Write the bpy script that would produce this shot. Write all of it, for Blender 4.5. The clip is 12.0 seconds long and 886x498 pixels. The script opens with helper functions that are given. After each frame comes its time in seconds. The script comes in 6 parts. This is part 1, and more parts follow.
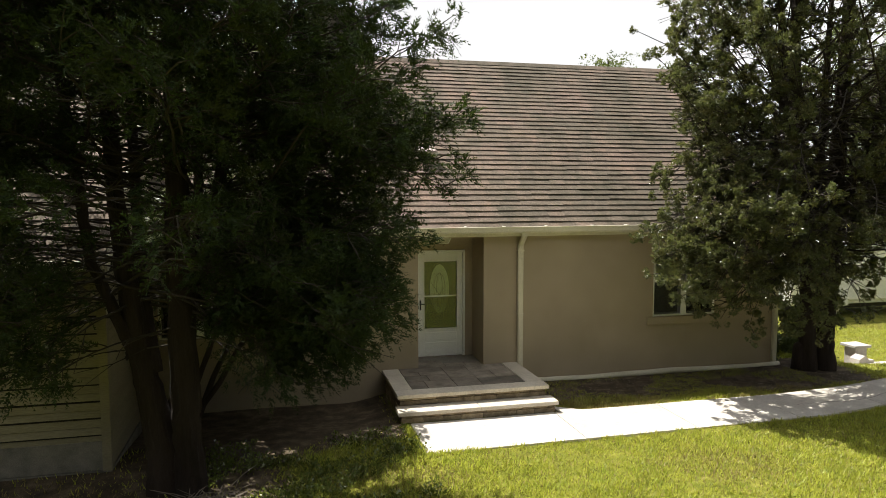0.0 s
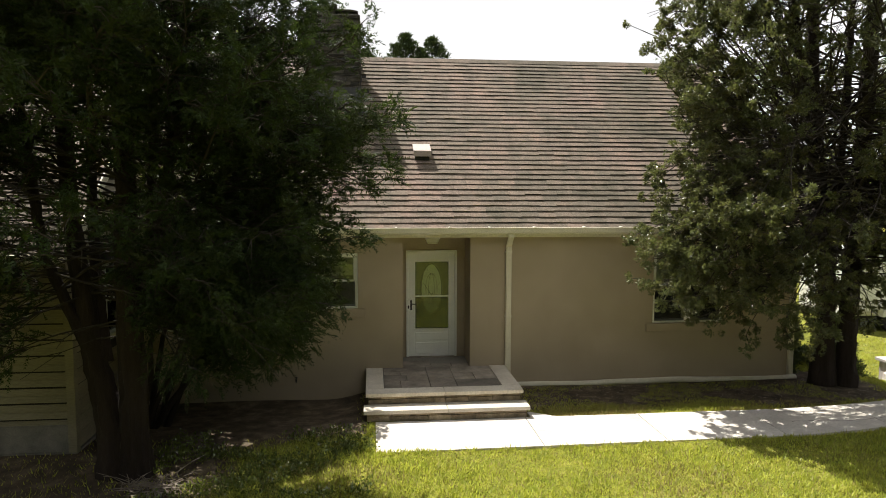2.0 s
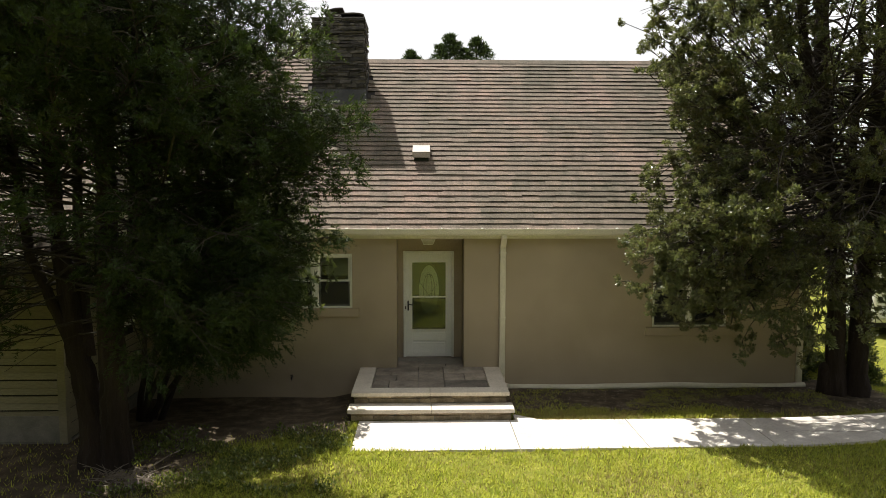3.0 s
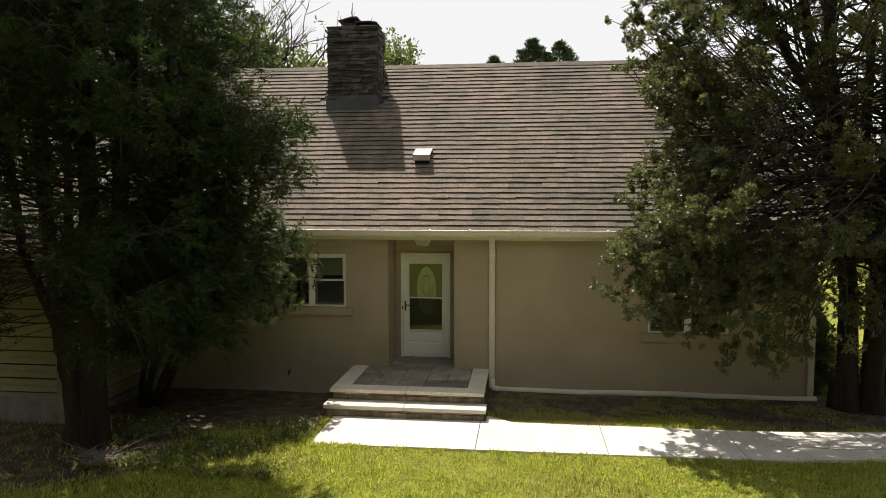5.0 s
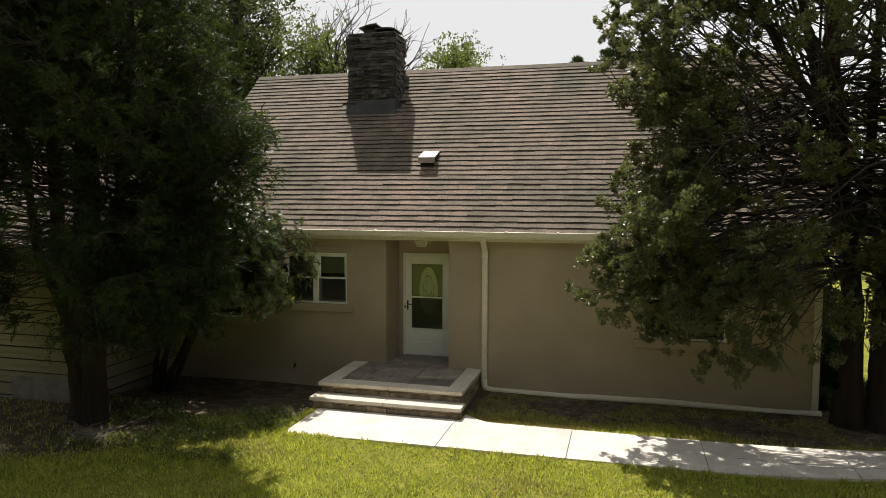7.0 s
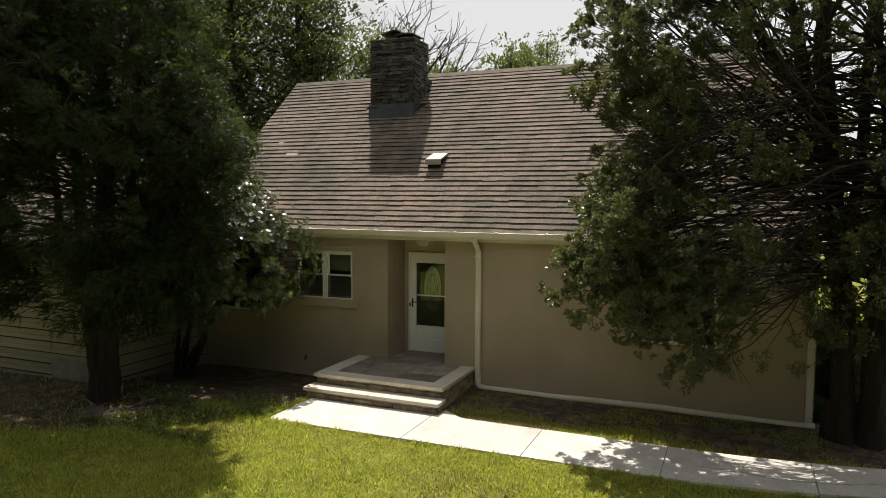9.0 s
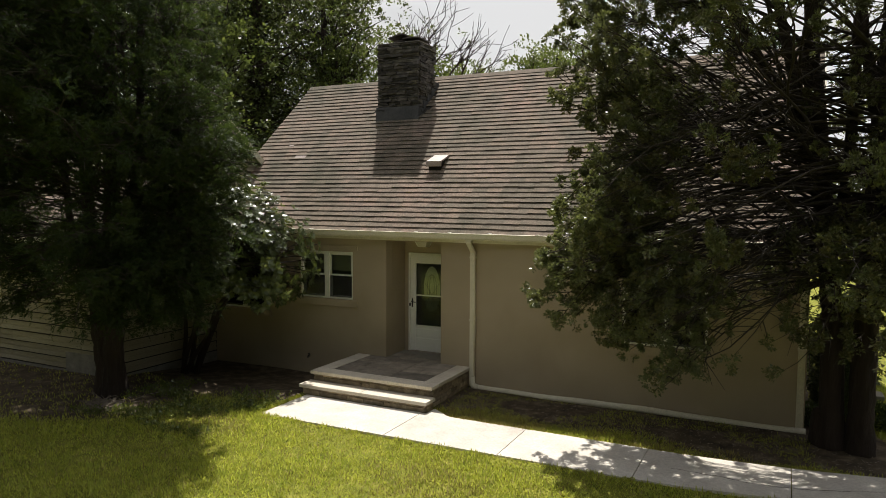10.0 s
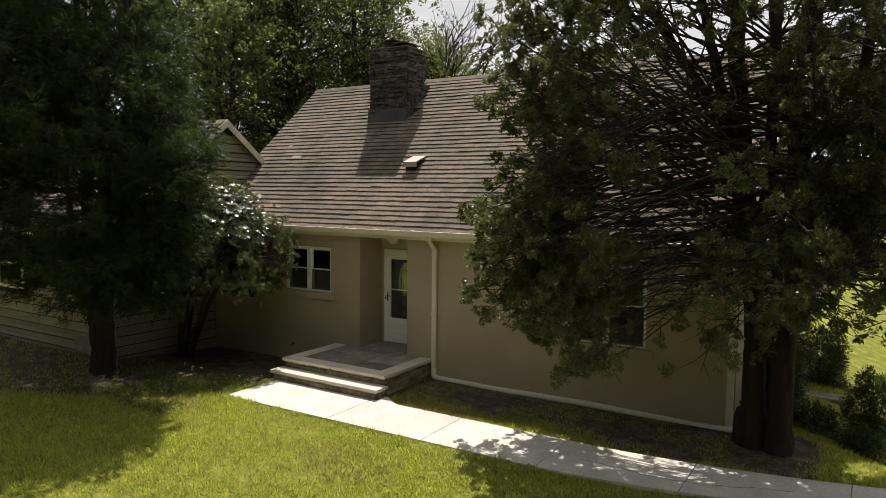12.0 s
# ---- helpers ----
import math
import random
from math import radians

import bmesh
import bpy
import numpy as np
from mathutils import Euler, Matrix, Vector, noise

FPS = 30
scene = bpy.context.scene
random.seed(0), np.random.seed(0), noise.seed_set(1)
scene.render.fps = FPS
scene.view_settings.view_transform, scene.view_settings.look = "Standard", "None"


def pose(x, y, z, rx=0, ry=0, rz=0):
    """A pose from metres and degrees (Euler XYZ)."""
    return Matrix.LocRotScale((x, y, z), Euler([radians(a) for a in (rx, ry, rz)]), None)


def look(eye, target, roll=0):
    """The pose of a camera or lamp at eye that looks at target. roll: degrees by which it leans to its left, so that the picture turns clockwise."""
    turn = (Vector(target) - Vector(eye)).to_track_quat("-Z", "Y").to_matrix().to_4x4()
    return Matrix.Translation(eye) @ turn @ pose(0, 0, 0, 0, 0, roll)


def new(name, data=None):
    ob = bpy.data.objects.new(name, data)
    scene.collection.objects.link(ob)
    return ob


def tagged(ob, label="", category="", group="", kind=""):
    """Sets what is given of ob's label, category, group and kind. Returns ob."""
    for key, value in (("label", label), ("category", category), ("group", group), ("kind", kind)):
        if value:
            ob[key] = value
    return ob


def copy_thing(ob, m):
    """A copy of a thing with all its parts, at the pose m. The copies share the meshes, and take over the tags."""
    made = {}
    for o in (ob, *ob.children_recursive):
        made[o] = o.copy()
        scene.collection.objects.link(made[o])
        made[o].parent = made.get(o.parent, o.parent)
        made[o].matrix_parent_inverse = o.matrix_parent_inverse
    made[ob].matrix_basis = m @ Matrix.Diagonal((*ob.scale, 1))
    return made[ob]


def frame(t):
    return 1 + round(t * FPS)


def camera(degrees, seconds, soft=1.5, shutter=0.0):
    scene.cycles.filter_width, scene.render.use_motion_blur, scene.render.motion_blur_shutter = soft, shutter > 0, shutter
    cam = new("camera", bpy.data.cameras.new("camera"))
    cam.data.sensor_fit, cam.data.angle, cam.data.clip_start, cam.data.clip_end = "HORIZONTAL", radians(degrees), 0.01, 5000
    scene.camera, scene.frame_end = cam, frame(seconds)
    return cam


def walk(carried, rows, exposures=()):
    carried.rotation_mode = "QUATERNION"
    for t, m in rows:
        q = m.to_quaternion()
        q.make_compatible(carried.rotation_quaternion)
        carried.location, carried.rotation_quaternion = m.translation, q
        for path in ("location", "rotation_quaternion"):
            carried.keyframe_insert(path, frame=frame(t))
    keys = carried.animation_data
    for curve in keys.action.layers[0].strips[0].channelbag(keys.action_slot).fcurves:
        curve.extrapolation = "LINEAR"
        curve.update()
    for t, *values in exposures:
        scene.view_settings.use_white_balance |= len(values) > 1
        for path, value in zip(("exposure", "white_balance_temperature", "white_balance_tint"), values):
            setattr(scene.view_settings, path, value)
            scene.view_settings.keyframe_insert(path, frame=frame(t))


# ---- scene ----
cam = camera(65.2, 12.0, soft=0.4)
PATH = [
    (0, (1.129, 0.369, 3.513), (1.593, 2.307, 3.346), -0.1),
    (0.5, (1.549, 0.327, 3.465), (1.962, 2.277, 3.304), -0.1),
    (1, (2.022, 0.228, 3.479), (2.368, 2.192, 3.317), 0.0),
    (1.5, (2.476, 0.163, 3.492), (2.756, 2.136, 3.329), 0.1),
    (2, (2.973, 0.094, 3.52), (3.18, 2.076, 3.352), 0.1),
    (2.5, (3.509, 0.048, 3.538), (3.639, 2.036, 3.369), 0.1),
    (4.5, (5.508, -0.064, 3.48), (5.342, 1.923, 3.325), -0.0),
    (5, (5.993, -0.043, 3.456), (5.759, 1.938, 3.307), -0.0),
    (5.5, (6.481, -0.034, 3.473), (6.176, 1.937, 3.322), 0.0),
    (6, (6.94, 0.017, 3.42), (6.567, 1.977, 3.279), 0.1),
    (6.5, (7.412, 0.042, 3.448), (6.97, 1.987, 3.304), 0.1),
    (7, (7.849, 0.091, 3.447), (7.34, 2.02, 3.304), 0.2),
    (9, (9.733, 0.386, 3.493), (8.956, 2.223, 3.346), 0.3),
    (9.5, (10.128, 0.469, 3.501), (9.299, 2.283, 3.355), 0.3),
    (10, (10.58, 0.598, 3.502), (9.694, 2.385, 3.358), 0.3),
    (10.5, (11.027, 0.725, 3.504), (10.095, 2.489, 3.36), 0.5),
    (11, (11.532, 0.843, 3.543), (10.559, 2.584, 3.394), 0.5),
    (11.5, (12.072, 0.95, 3.576), (11.056, 2.665, 3.421), 0.7),
    (12, (12.628, 0.998, 3.624), (11.573, 2.689, 3.462), 0.6),
]
walk(cam, [(t, look(eye, target, roll)) for t, eye, target, roll in PATH], [(0, 0.83), (2.5, 0.86), (5.5, 0.64), (7, 0.53), (9.5, 0.46), (12, 0.43)])

# ---- world and sun ----
SUN = Vector((-0.28, 0.515, 1.0)).normalized()
world = bpy.data.worlds.new("world")
scene.world = world
world.use_nodes = True
wn, wl = world.node_tree.nodes, world.node_tree.links
wn.clear()
sky = wn.new("ShaderNodeTexSky")
sky.sky_type, sky.sun_disc = "NISHITA", False
sky.sun_elevation, sky.sun_rotation = math.asin(SUN.z), math.atan2(SUN.x, SUN.y)
sky.air_density, sky.dust_density, sky.ozone_density = 1.0, 5.0, 1.0
tc, cmap, cn = wn.new("ShaderNodeTexCoord"), wn.new("ShaderNodeMapping"), wn.new("ShaderNodeTexNoise")
cmap.inputs["Scale"].default_value = (1.0, 1.0, 2.2)
cn.inputs["Scale"].default_value, cn.inputs["Detail"].default_value, cn.inputs["Roughness"].default_value = 1.5, 5.0, 0.45
cr = wn.new("ShaderNodeValToRGB")
cr.color_ramp.elements[0].position, cr.color_ramp.elements[1].position = 0.38, 0.52
cm = wn.new("ShaderNodeMixRGB")
cm.inputs[2].default_value = (17.2, 17.2, 17.3, 1)
bg, wo = wn.new("ShaderNodeBackground"), wn.new("ShaderNodeOutputWorld")
bg.inputs["Strength"].default_value = 0.033
wl.new(tc.outputs["Generated"], cmap.inputs["Vector"])
wl.new(cmap.outputs["Vector"], cn.inputs["Vector"])
wl.new(cn.outputs["Fac"], cr.inputs["Fac"])
wl.new(cr.outputs["Color"], cm.inputs[0])
wl.new(sky.outputs["Color"], cm.inputs[1])
wl.new(cm.outputs[0], bg.inputs["Color"])
wl.new(bg.outputs[0], wo.inputs["Surface"])
sun_data = bpy.data.lights.new("sun", "SUN")
sun_data.energy, sun_data.angle, sun_data.color = 5.0, radians(0.53), (1.0, 0.95, 0.87)
sun = new("sun", sun_data)
sun.matrix_world = look(SUN * 60, (0, 0, 0))


# ---- materials ----
def material(name, build):
    m = bpy.data.materials.new(name)
    m.use_nodes = True
    n, l = m.node_tree.nodes, m.node_tree.links
    n.clear()
    out = n.new("ShaderNodeOutputMaterial")
    l.new(build(n, l), out.inputs["Surface"])
    return m


def noise_node(n, l, scale, detail=4.0, rough=0.6, stretch=(1, 1, 1)):
    g, mp, t = n.new("ShaderNodeNewGeometry"), n.new("ShaderNodeMapping"), n.new("ShaderNodeTexNoise")
    mp.inputs["Scale"].default_value = stretch
    t.inputs["Scale"].default_value, t.inputs["Detail"].default_value, t.inputs["Roughness"].default_value = scale, detail, rough
    l.new(g.outputs["Position"], mp.inputs["Vector"])
    l.new(mp.outputs["Vector"], t.inputs["Vector"])
    return t.outputs["Fac"]


def ramp(n, l, fac, stops):
    r = n.new("ShaderNodeValToRGB")
    while len(r.color_ramp.elements) < len(stops):
        r.color_ramp.elements.new(0.5)
    for e, (p, c) in zip(r.color_ramp.elements, stops):
        e.position, e.color = p, (*c, 1) if len(c) == 3 else c
    l.new(fac, r.inputs["Fac"])
    return r.outputs["Color"]


def mix(n, l, fac, a, b, mode="MIX"):
    m = n.new("ShaderNodeMixRGB")
    m.blend_type = mode
    for i, v in ((0, fac), (1, a), (2, b)):
        if isinstance(v, (int, float)):
            m.inputs[i].default_value = v
        elif isinstance(v, tuple):
            m.inputs[i].default_value = (*v, 1)
        else:
            l.new(v, m.inputs[i])
    return m.outputs[0]


def principled(n, l, color, rough=0.8, metal=0.0, bump=None, bump_strength=0.3, bump_dist=0.01, spec=0.5):
    p = n.new("ShaderNodeBsdfPrincipled")
    if isinstance(color, tuple):
        p.inputs["Base Color"].default_value = (*color, 1)
    else:
        l.new(color, p.inputs["Base Color"])
    if isinstance(rough, (int, float)):
        p.inputs["Roughness"].default_value = rough
    else:
        l.new(rough, p.inputs["Roughness"])
    p.inputs["Metallic"].default_value = metal
    p.inputs["Specular IOR Level"].default_value = spec
    if bump is not None:
        b = n.new("ShaderNodeBump")
        b.inputs["Strength"].default_value, b.inputs["Distance"].default_value = bump_strength, bump_dist
        l.new(bump, b.inputs["Height"])
        l.new(b.outputs[0], p.inputs["Normal"])
    return p.outputs[0]


def rough_surface(name, dark, light, big=1.2, fine=40.0, rough=0.85, bump_strength=0.3, bump_dist=0.006, metal=0.0, spec=0.4, per="", spread=0.3, stretch=(1, 1, 1)):
    """Two scales of noise between a dark and a light tone; per: 'object' or 'island' varies pieces."""
    def build(n, l):
        a, b = noise_node(n, l, big, 4, 0.6, stretch), noise_node(n, l, fine, 5, 0.65, stretch)
        c = ramp(n, l, a, [(0.3, dark), (0.7, light)])
        c = mix(n, l, 0.45, c, ramp(n, l, b, [(0.3, (0.55, 0.55, 0.55)), (0.7, (1.35, 1.35, 1.35))]), "MULTIPLY")
        if per:
            r = n.new("ShaderNodeObjectInfo").outputs["Random"] if per == "object" else n.new("ShaderNodeNewGeometry").outputs["Random Per Island"]
            lo, hi = 1 - spread, 1 + spread
            c = mix(n, l, 1.0, c, ramp(n, l, r, [(0.0, (lo, lo, lo)), (0.5, (1.0, 0.98, 0.95)), (1.0, (hi, hi * 0.99, hi * 0.97))]), "MULTIPLY")
        return principled(n, l, c, rough, metal, b, bump_strength, bump_dist, spec)
    return material(name, build)


def shingle_material(name, per):
    def build(n, l):
        big, mid, fine = noise_node(n, l, 0.7, 3), noise_node(n, l, 7, 5, 0.75), noise_node(n, l, 110, 4, 0.7)
        c = ramp(n, l, big, [(0.30, (0.108, 0.098, 0.079)), (0.5, (0.163, 0.138, 0.118)), (0.70, (0.210, 0.162, 0.145))])
        c = mix(n, l, 0.6, c, ramp(n, l, mid, [(0.3, (0.62, 0.68, 0.58)), (0.7, (1.34, 1.22, 1.18))]), "MULTIPLY")
        c = mix(n, l, 0.7, c, ramp(n, l, fine, [(0.3, (0.35, 0.35, 0.35)), (0.7, (1.65, 1.65, 1.65))]), "MULTIPLY")
        c = mix(n, l, 0.75, c, ramp(n, l, noise_node(n, l, 26, 3, 0.8), [(0.32, (0.55, 0.57, 0.55)), (0.68, (1.42, 1.38, 1.34))]), "MULTIPLY")
        streak = noise_node(n, l, 2.2, 4, 0.6, (1.6, 0.35, 0.35))
        c = mix(n, l, 0.7, c, ramp(n, l, streak, [(0.32, (0.70, 0.72, 0.68)), (0.5, (1.0, 0.98, 0.97)), (0.70, (1.25, 1.14, 1.12))]), "MULTIPLY")
        r = n.new("ShaderNodeObjectInfo").outputs["Random"] if per == "object" else n.new("ShaderNodeNewGeometry").outputs["Random Per Island"]
        c = mix(n, l, 1.0, c, ramp(n, l, r, [(0.0, (0.80, 0.82, 0.78)), (0.4, (0.97, 0.98, 0.94)), (0.75, (1.04, 1.02, 0.98)), (1.0, (1.15, 1.10, 1.04))]), "MULTIPLY")
        return principled(n, l, c, 0.92, 0, fine, 0.5, 0.004, 0.3)
    return material(name, build)


def leaf_material(name, lo, hi, through_color, rough=0.55, share=0.35, spec=0.4, rust=None, grain=3.2):
    def build(n, l):
        r = n.new("ShaderNodeNewGeometry").outputs["Random Per Island"]
        big = noise_node(n, l, 1.6, 2)
        c = ramp(n, l, r, [(0.0, lo), (0.85, hi), (1.0, tuple(v * 1.35 for v in hi))])
        c = mix(n, l, 0.6, c, ramp(n, l, big, [(0.3, (0.75, 0.7, 0.7)), (0.7, (1.2, 1.2, 1.1))]), "MULTIPLY")
        if rust:
            c = mix(n, l, 1.0, c, ramp(n, l, noise_node(n, l, grain, 3), [(0.40, rust), (0.54, (1.0, 1.0, 1.0))]), "MULTIPLY")
        p = principled(n, l, c, rough, spec=spec)
        t, m = n.new("ShaderNodeBsdfTranslucent"), n.new("ShaderNodeMixShader")
        t.inputs["Color"].default_value = (*through_color, 1)
        m.inputs[0].default_value = share
        l.new(p, m.inputs[1])
        l.new(t.outputs[0], m.inputs[2])
        return m.outputs[0]
    return material(name, build)


def ground_build(n, l):
    at = n.new("ShaderNodeAttribute")
    at.attribute_name = "bare"
    big, mid, fine = noise_node(n, l, 0.5, 4), noise_node(n, l, 4.0, 5), noise_node(n, l, 60, 4)
    g = ramp(n, l, mid, [(0.25, (0.085, 0.100, 0.013)), (0.5, (0.165, 0.176, 0.023)), (0.75, (0.28, 0.265, 0.060))])
    g = mix(n, l, 0.5, g, ramp(n, l, big, [(0.3, (0.8, 0.85, 0.7)), (0.7, (1.25, 1.15, 1.1))]), "MULTIPLY")
    g = mix(n, l, 0.4, g, ramp(n, l, fine, [(0.3, (0.55, 0.55, 0.55)), (0.7, (1.5, 1.5, 1.4))]), "MULTIPLY")
    d = ramp(n, l, mid, [(0.25, (0.034, 0.026, 0.017)), (0.5, (0.088, 0.067, 0.043)), (0.72, (0.19, 0.150, 0.098))])
    d = mix(n, l, 0.6, d, ramp(n, l, fine, [(0.3, (0.4, 0.4, 0.4)), (0.7, (1.5, 1.5, 1.5))]), "MULTIPLY")
    add = n.new("ShaderNodeMath")
    add.operation = "MULTIPLY_ADD"
    l.new(mid, add.inputs[0])
    add.inputs[1].default_value = 0.5
    l.new(at.outputs["Fac"], add.inputs[2])
    f = ramp(n, l, add.outputs[0], [(0.62, (0, 0, 0)), (0.85, (1, 1, 1))])
    return principled(n, l, mix(n, l, f, g, d), 0.95, 0, fine, 0.8, 0.02, 0.2)


def glass_build(n, l):
    f = n.new("ShaderNodeFresnel")
    f.inputs["IOR"].default_value = 1.6
    t, g, m = n.new("ShaderNodeBsdfTransparent"), n.new("ShaderNodeBsdfGlossy"), n.new("ShaderNodeMixShader")
    t.inputs["Color"].default_value = (0.82, 0.86, 0.83, 1)
    g.inputs["Roughness"].default_value = 0.02
    l.new(f.outputs[0], m.inputs[0])
    l.new(t.outputs[0], m.inputs[1])
    l.new(g.outputs[0], m.inputs[2])
    return m.outputs[0]


def screen_build(n, l):
    t, d, m = n.new("ShaderNodeBsdfTransparent"), n.new("ShaderNodeBsdfDiffuse"), n.new("ShaderNodeMixShader")
    d.inputs["Color"].default_value = (0.06, 0.06, 0.055, 1)
    m.inputs[0].default_value = 0.45
    l.new(t.outputs[0], m.inputs[1])
    l.new(d.outputs[0], m.inputs[2])
    return m.outputs[0]


STUCCO = rough_surface("stucco", (0.332, 0.268, 0.184), (0.418, 0.340, 0.240), 0.8, 70, 0.92, 0.35, 0.006)
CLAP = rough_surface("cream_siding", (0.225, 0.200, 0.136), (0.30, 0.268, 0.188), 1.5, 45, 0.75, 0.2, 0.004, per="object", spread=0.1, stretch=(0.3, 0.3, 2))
TRIM = rough_surface("cream_paint", (0.60, 0.55, 0.42), (0.70, 0.65, 0.51), 2.5, 50, 0.55, 0.1, 0.003)
WHITE = rough_surface("white_paint", (0.76, 0.75, 0.68), (0.84, 0.83, 0.76), 3, 60, 0.5, 0.08, 0.002)
SHINGLE, SHINGLE_REST = shingle_material("shingle", "object"), shingle_material("shingle_field", "island")
# roof underlay, and the dark backing that stands for shade between clapboards
GAP_SHADE_FELT = rough_surface("gap_shade_underlay", (0.025, 0.022, 0.020), (0.04, 0.035, 0.03), 3, 60, 0.95)
STONE = rough_surface("chimney_stone", (0.046, 0.043, 0.040), (0.120, 0.110, 0.098), 6, 30, 0.9, 1.0, 0.025, per="object", spread=0.5)
MORTAR = rough_surface("mortar", (0.16, 0.15, 0.13), (0.26, 0.24, 0.21), 5, 60, 0.95, 0.6, 0.01)
FLASH = rough_surface("lead_flashing", (0.055, 0.055, 0.058), (0.10, 0.10, 0.10), 3, 25, 0.6, 0.3, 0.006, metal=0.3)
RUST = rough_surface("weathered_metal", (0.045, 0.040, 0.036), (0.12, 0.10, 0.085), 6, 40, 0.7, 0.3, 0.004, metal=0.4)
VENTPAINT = rough_surface("vent_paint", (0.36, 0.29, 0.26), (0.44, 0.37, 0.33), 5, 50, 0.6)
CONCRETE = rough_surface("concrete", (0.47, 0.435, 0.39), (0.61, 0.575, 0.525), 2.1, 38, 0.9, 0.4, 0.004, per="object", spread=0.08)
LIME = rough_surface("limestone", (0.52, 0.47, 0.39), (0.64, 0.59, 0.50), 2.5, 45, 0.85, 0.3, 0.005, per="object", spread=0.08)
FLAG = rough_surface("flagstone", (0.15, 0.130, 0.106), (0.33, 0.285, 0.235), 3.4, 35, 0.8, 0.5, 0.008, per="object", spread=0.34)
VENEER = rough_surface("stone_veneer", (0.20, 0.155, 0.10), (0.42, 0.345, 0.24), 7, 40, 0.9, 0.8, 0.014, per="object", spread=0.38)
BARK = rough_surface("bark", (0.020, 0.013, 0.010), (0.048, 0.033, 0.025), 3, 30, 0.95, 1.0, 0.03, stretch=(3, 3, 0.35))
LIMB = rough_surface("limb_bark", (0.026, 0.020, 0.016), (0.062, 0.050, 0.040), 4, 40, 0.9, 0.6, 0.01)
TWIG = rough_surface("dead_twig", (0.16, 0.13, 0.10), (0.34, 0.29, 0.23), 6, 60, 0.9)
CEDAR = leaf_material("cedar_foliage", (0.012, 0.021, 0.009), (0.038, 0.060, 0.021), (0.085, 0.125, 0.026), 0.6, 0.24, 0.18, (1.05, 0.78, 0.66))
CYPRESS = leaf_material("cypress_foliage", (0.024, 0.034, 0.014), (0.126, 0.144, 0.060), (0.20, 0.225, 0.066), 0.36, 0.32, 0.6, (1.02, 0.72, 0.60))
RHODO = leaf_material("broad_leaf", (0.032, 0.050, 0.015), (0.090, 0.114, 0.036), (0.22, 0.26, 0.05), 0.34, 0.25, 0.6)
WOODS = leaf_material("woodland_leaf", (0.026, 0.044, 0.014), (0.085, 0.112, 0.034), (0.19, 0.235, 0.05), 0.45, 0.34)
# darker copy of the woodland leaf, with shade put into the colour
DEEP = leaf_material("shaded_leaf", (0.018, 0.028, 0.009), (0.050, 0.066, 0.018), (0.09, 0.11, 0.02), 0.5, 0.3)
WEED = leaf_material("weed_leaf", (0.045, 0.070, 0.018), (0.13, 0.165, 0.045), (0.26, 0.30, 0.05), 0.18, 0.28, 1.0)
PINE = leaf_material("pine_needles", (0.028, 0.046, 0.020), (0.055, 0.080, 0.032), (0.06, 0.09, 0.02), 0.6, 0.2)
BOX = leaf_material("hedge_leaf", (0.030, 0.050, 0.018), (0.075, 0.100, 0.030), (0.10, 0.14, 0.02), 0.45, 0.25)
GRASS = leaf_material("grass_blade", (0.165, 0.205, 0.026), (0.450, 0.465, 0.075), (0.60, 0.62, 0.09), 0.45, 0.42, 0.4, (0.62, 0.74, 0.62), 5.0)
DRYGRASS = leaf_material("dry_grass", (0.19, 0.16, 0.05), (0.36, 0.31, 0.12), (0.30, 0.26, 0.08), 0.7, 0.25, 0.25)
GROUND = material("ground", ground_build)
GLASS, SCREEN = material("window_glass", glass_build), material("insect_screen", screen_build)
SHADE = rough_surface("roller_shade", (0.55, 0.52, 0.42), (0.62, 0.59, 0.49), 2, 90, 0.8)
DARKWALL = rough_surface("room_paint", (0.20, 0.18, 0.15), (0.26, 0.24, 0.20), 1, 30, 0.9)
DOORGREY = rough_surface("inner_door_paint", (0.13, 0.115, 0.085), (0.16, 0.145, 0.11), 2, 50, 0.6)
OVAL = rough_surface("frosted_glass", (0.72, 0.68, 0.50), (0.82, 0.78, 0.60), 6, 60, 0.35)
BLACK = rough_surface("black_iron", (0.015, 0.015, 0.014), (0.03, 0.03, 0.028), 8, 60, 0.45, metal=0.6)
RUBBER = rough_surface("tyre_rubber", (0.012, 0.012, 0.012), (0.025, 0.025, 0.025), 8, 60, 0.85)
TRAILER = rough_surface("trailer_skin", (0.70, 0.70, 0.68), (0.80, 0.80, 0.78), 1, 30, 0.4)
CHROME = rough_surface("steel_rim", (0.45, 0.45, 0.45), (0.6, 0.6, 0.6), 8, 60, 0.35, metal=0.8)


# ---- mesh helpers ----
def box(bm, x0, x1, y0, y1, z0, z1, bevel=0.0):
    v = [bm.verts.new(p) for p in ((x0, y0, z0), (x1, y0, z0), (x1, y1, z0), (x0, y1, z0), (x0, y0, z1), (x1, y0, z1), (x1, y1, z1), (x0, y1, z1))]
    fs = [bm.faces.new([v[i] for i in q]) for q in ((3, 2, 1, 0), (4, 5, 6, 7), (0, 1, 5, 4), (1, 2, 6, 5), (2, 3, 7, 6), (3, 0, 4, 7))]
    if bevel:
        bmesh.ops.bevel(bm, geom=list({e for f in fs for e in f.edges}), offset=bevel, segments=2, profile=0.5, affect="EDGES")


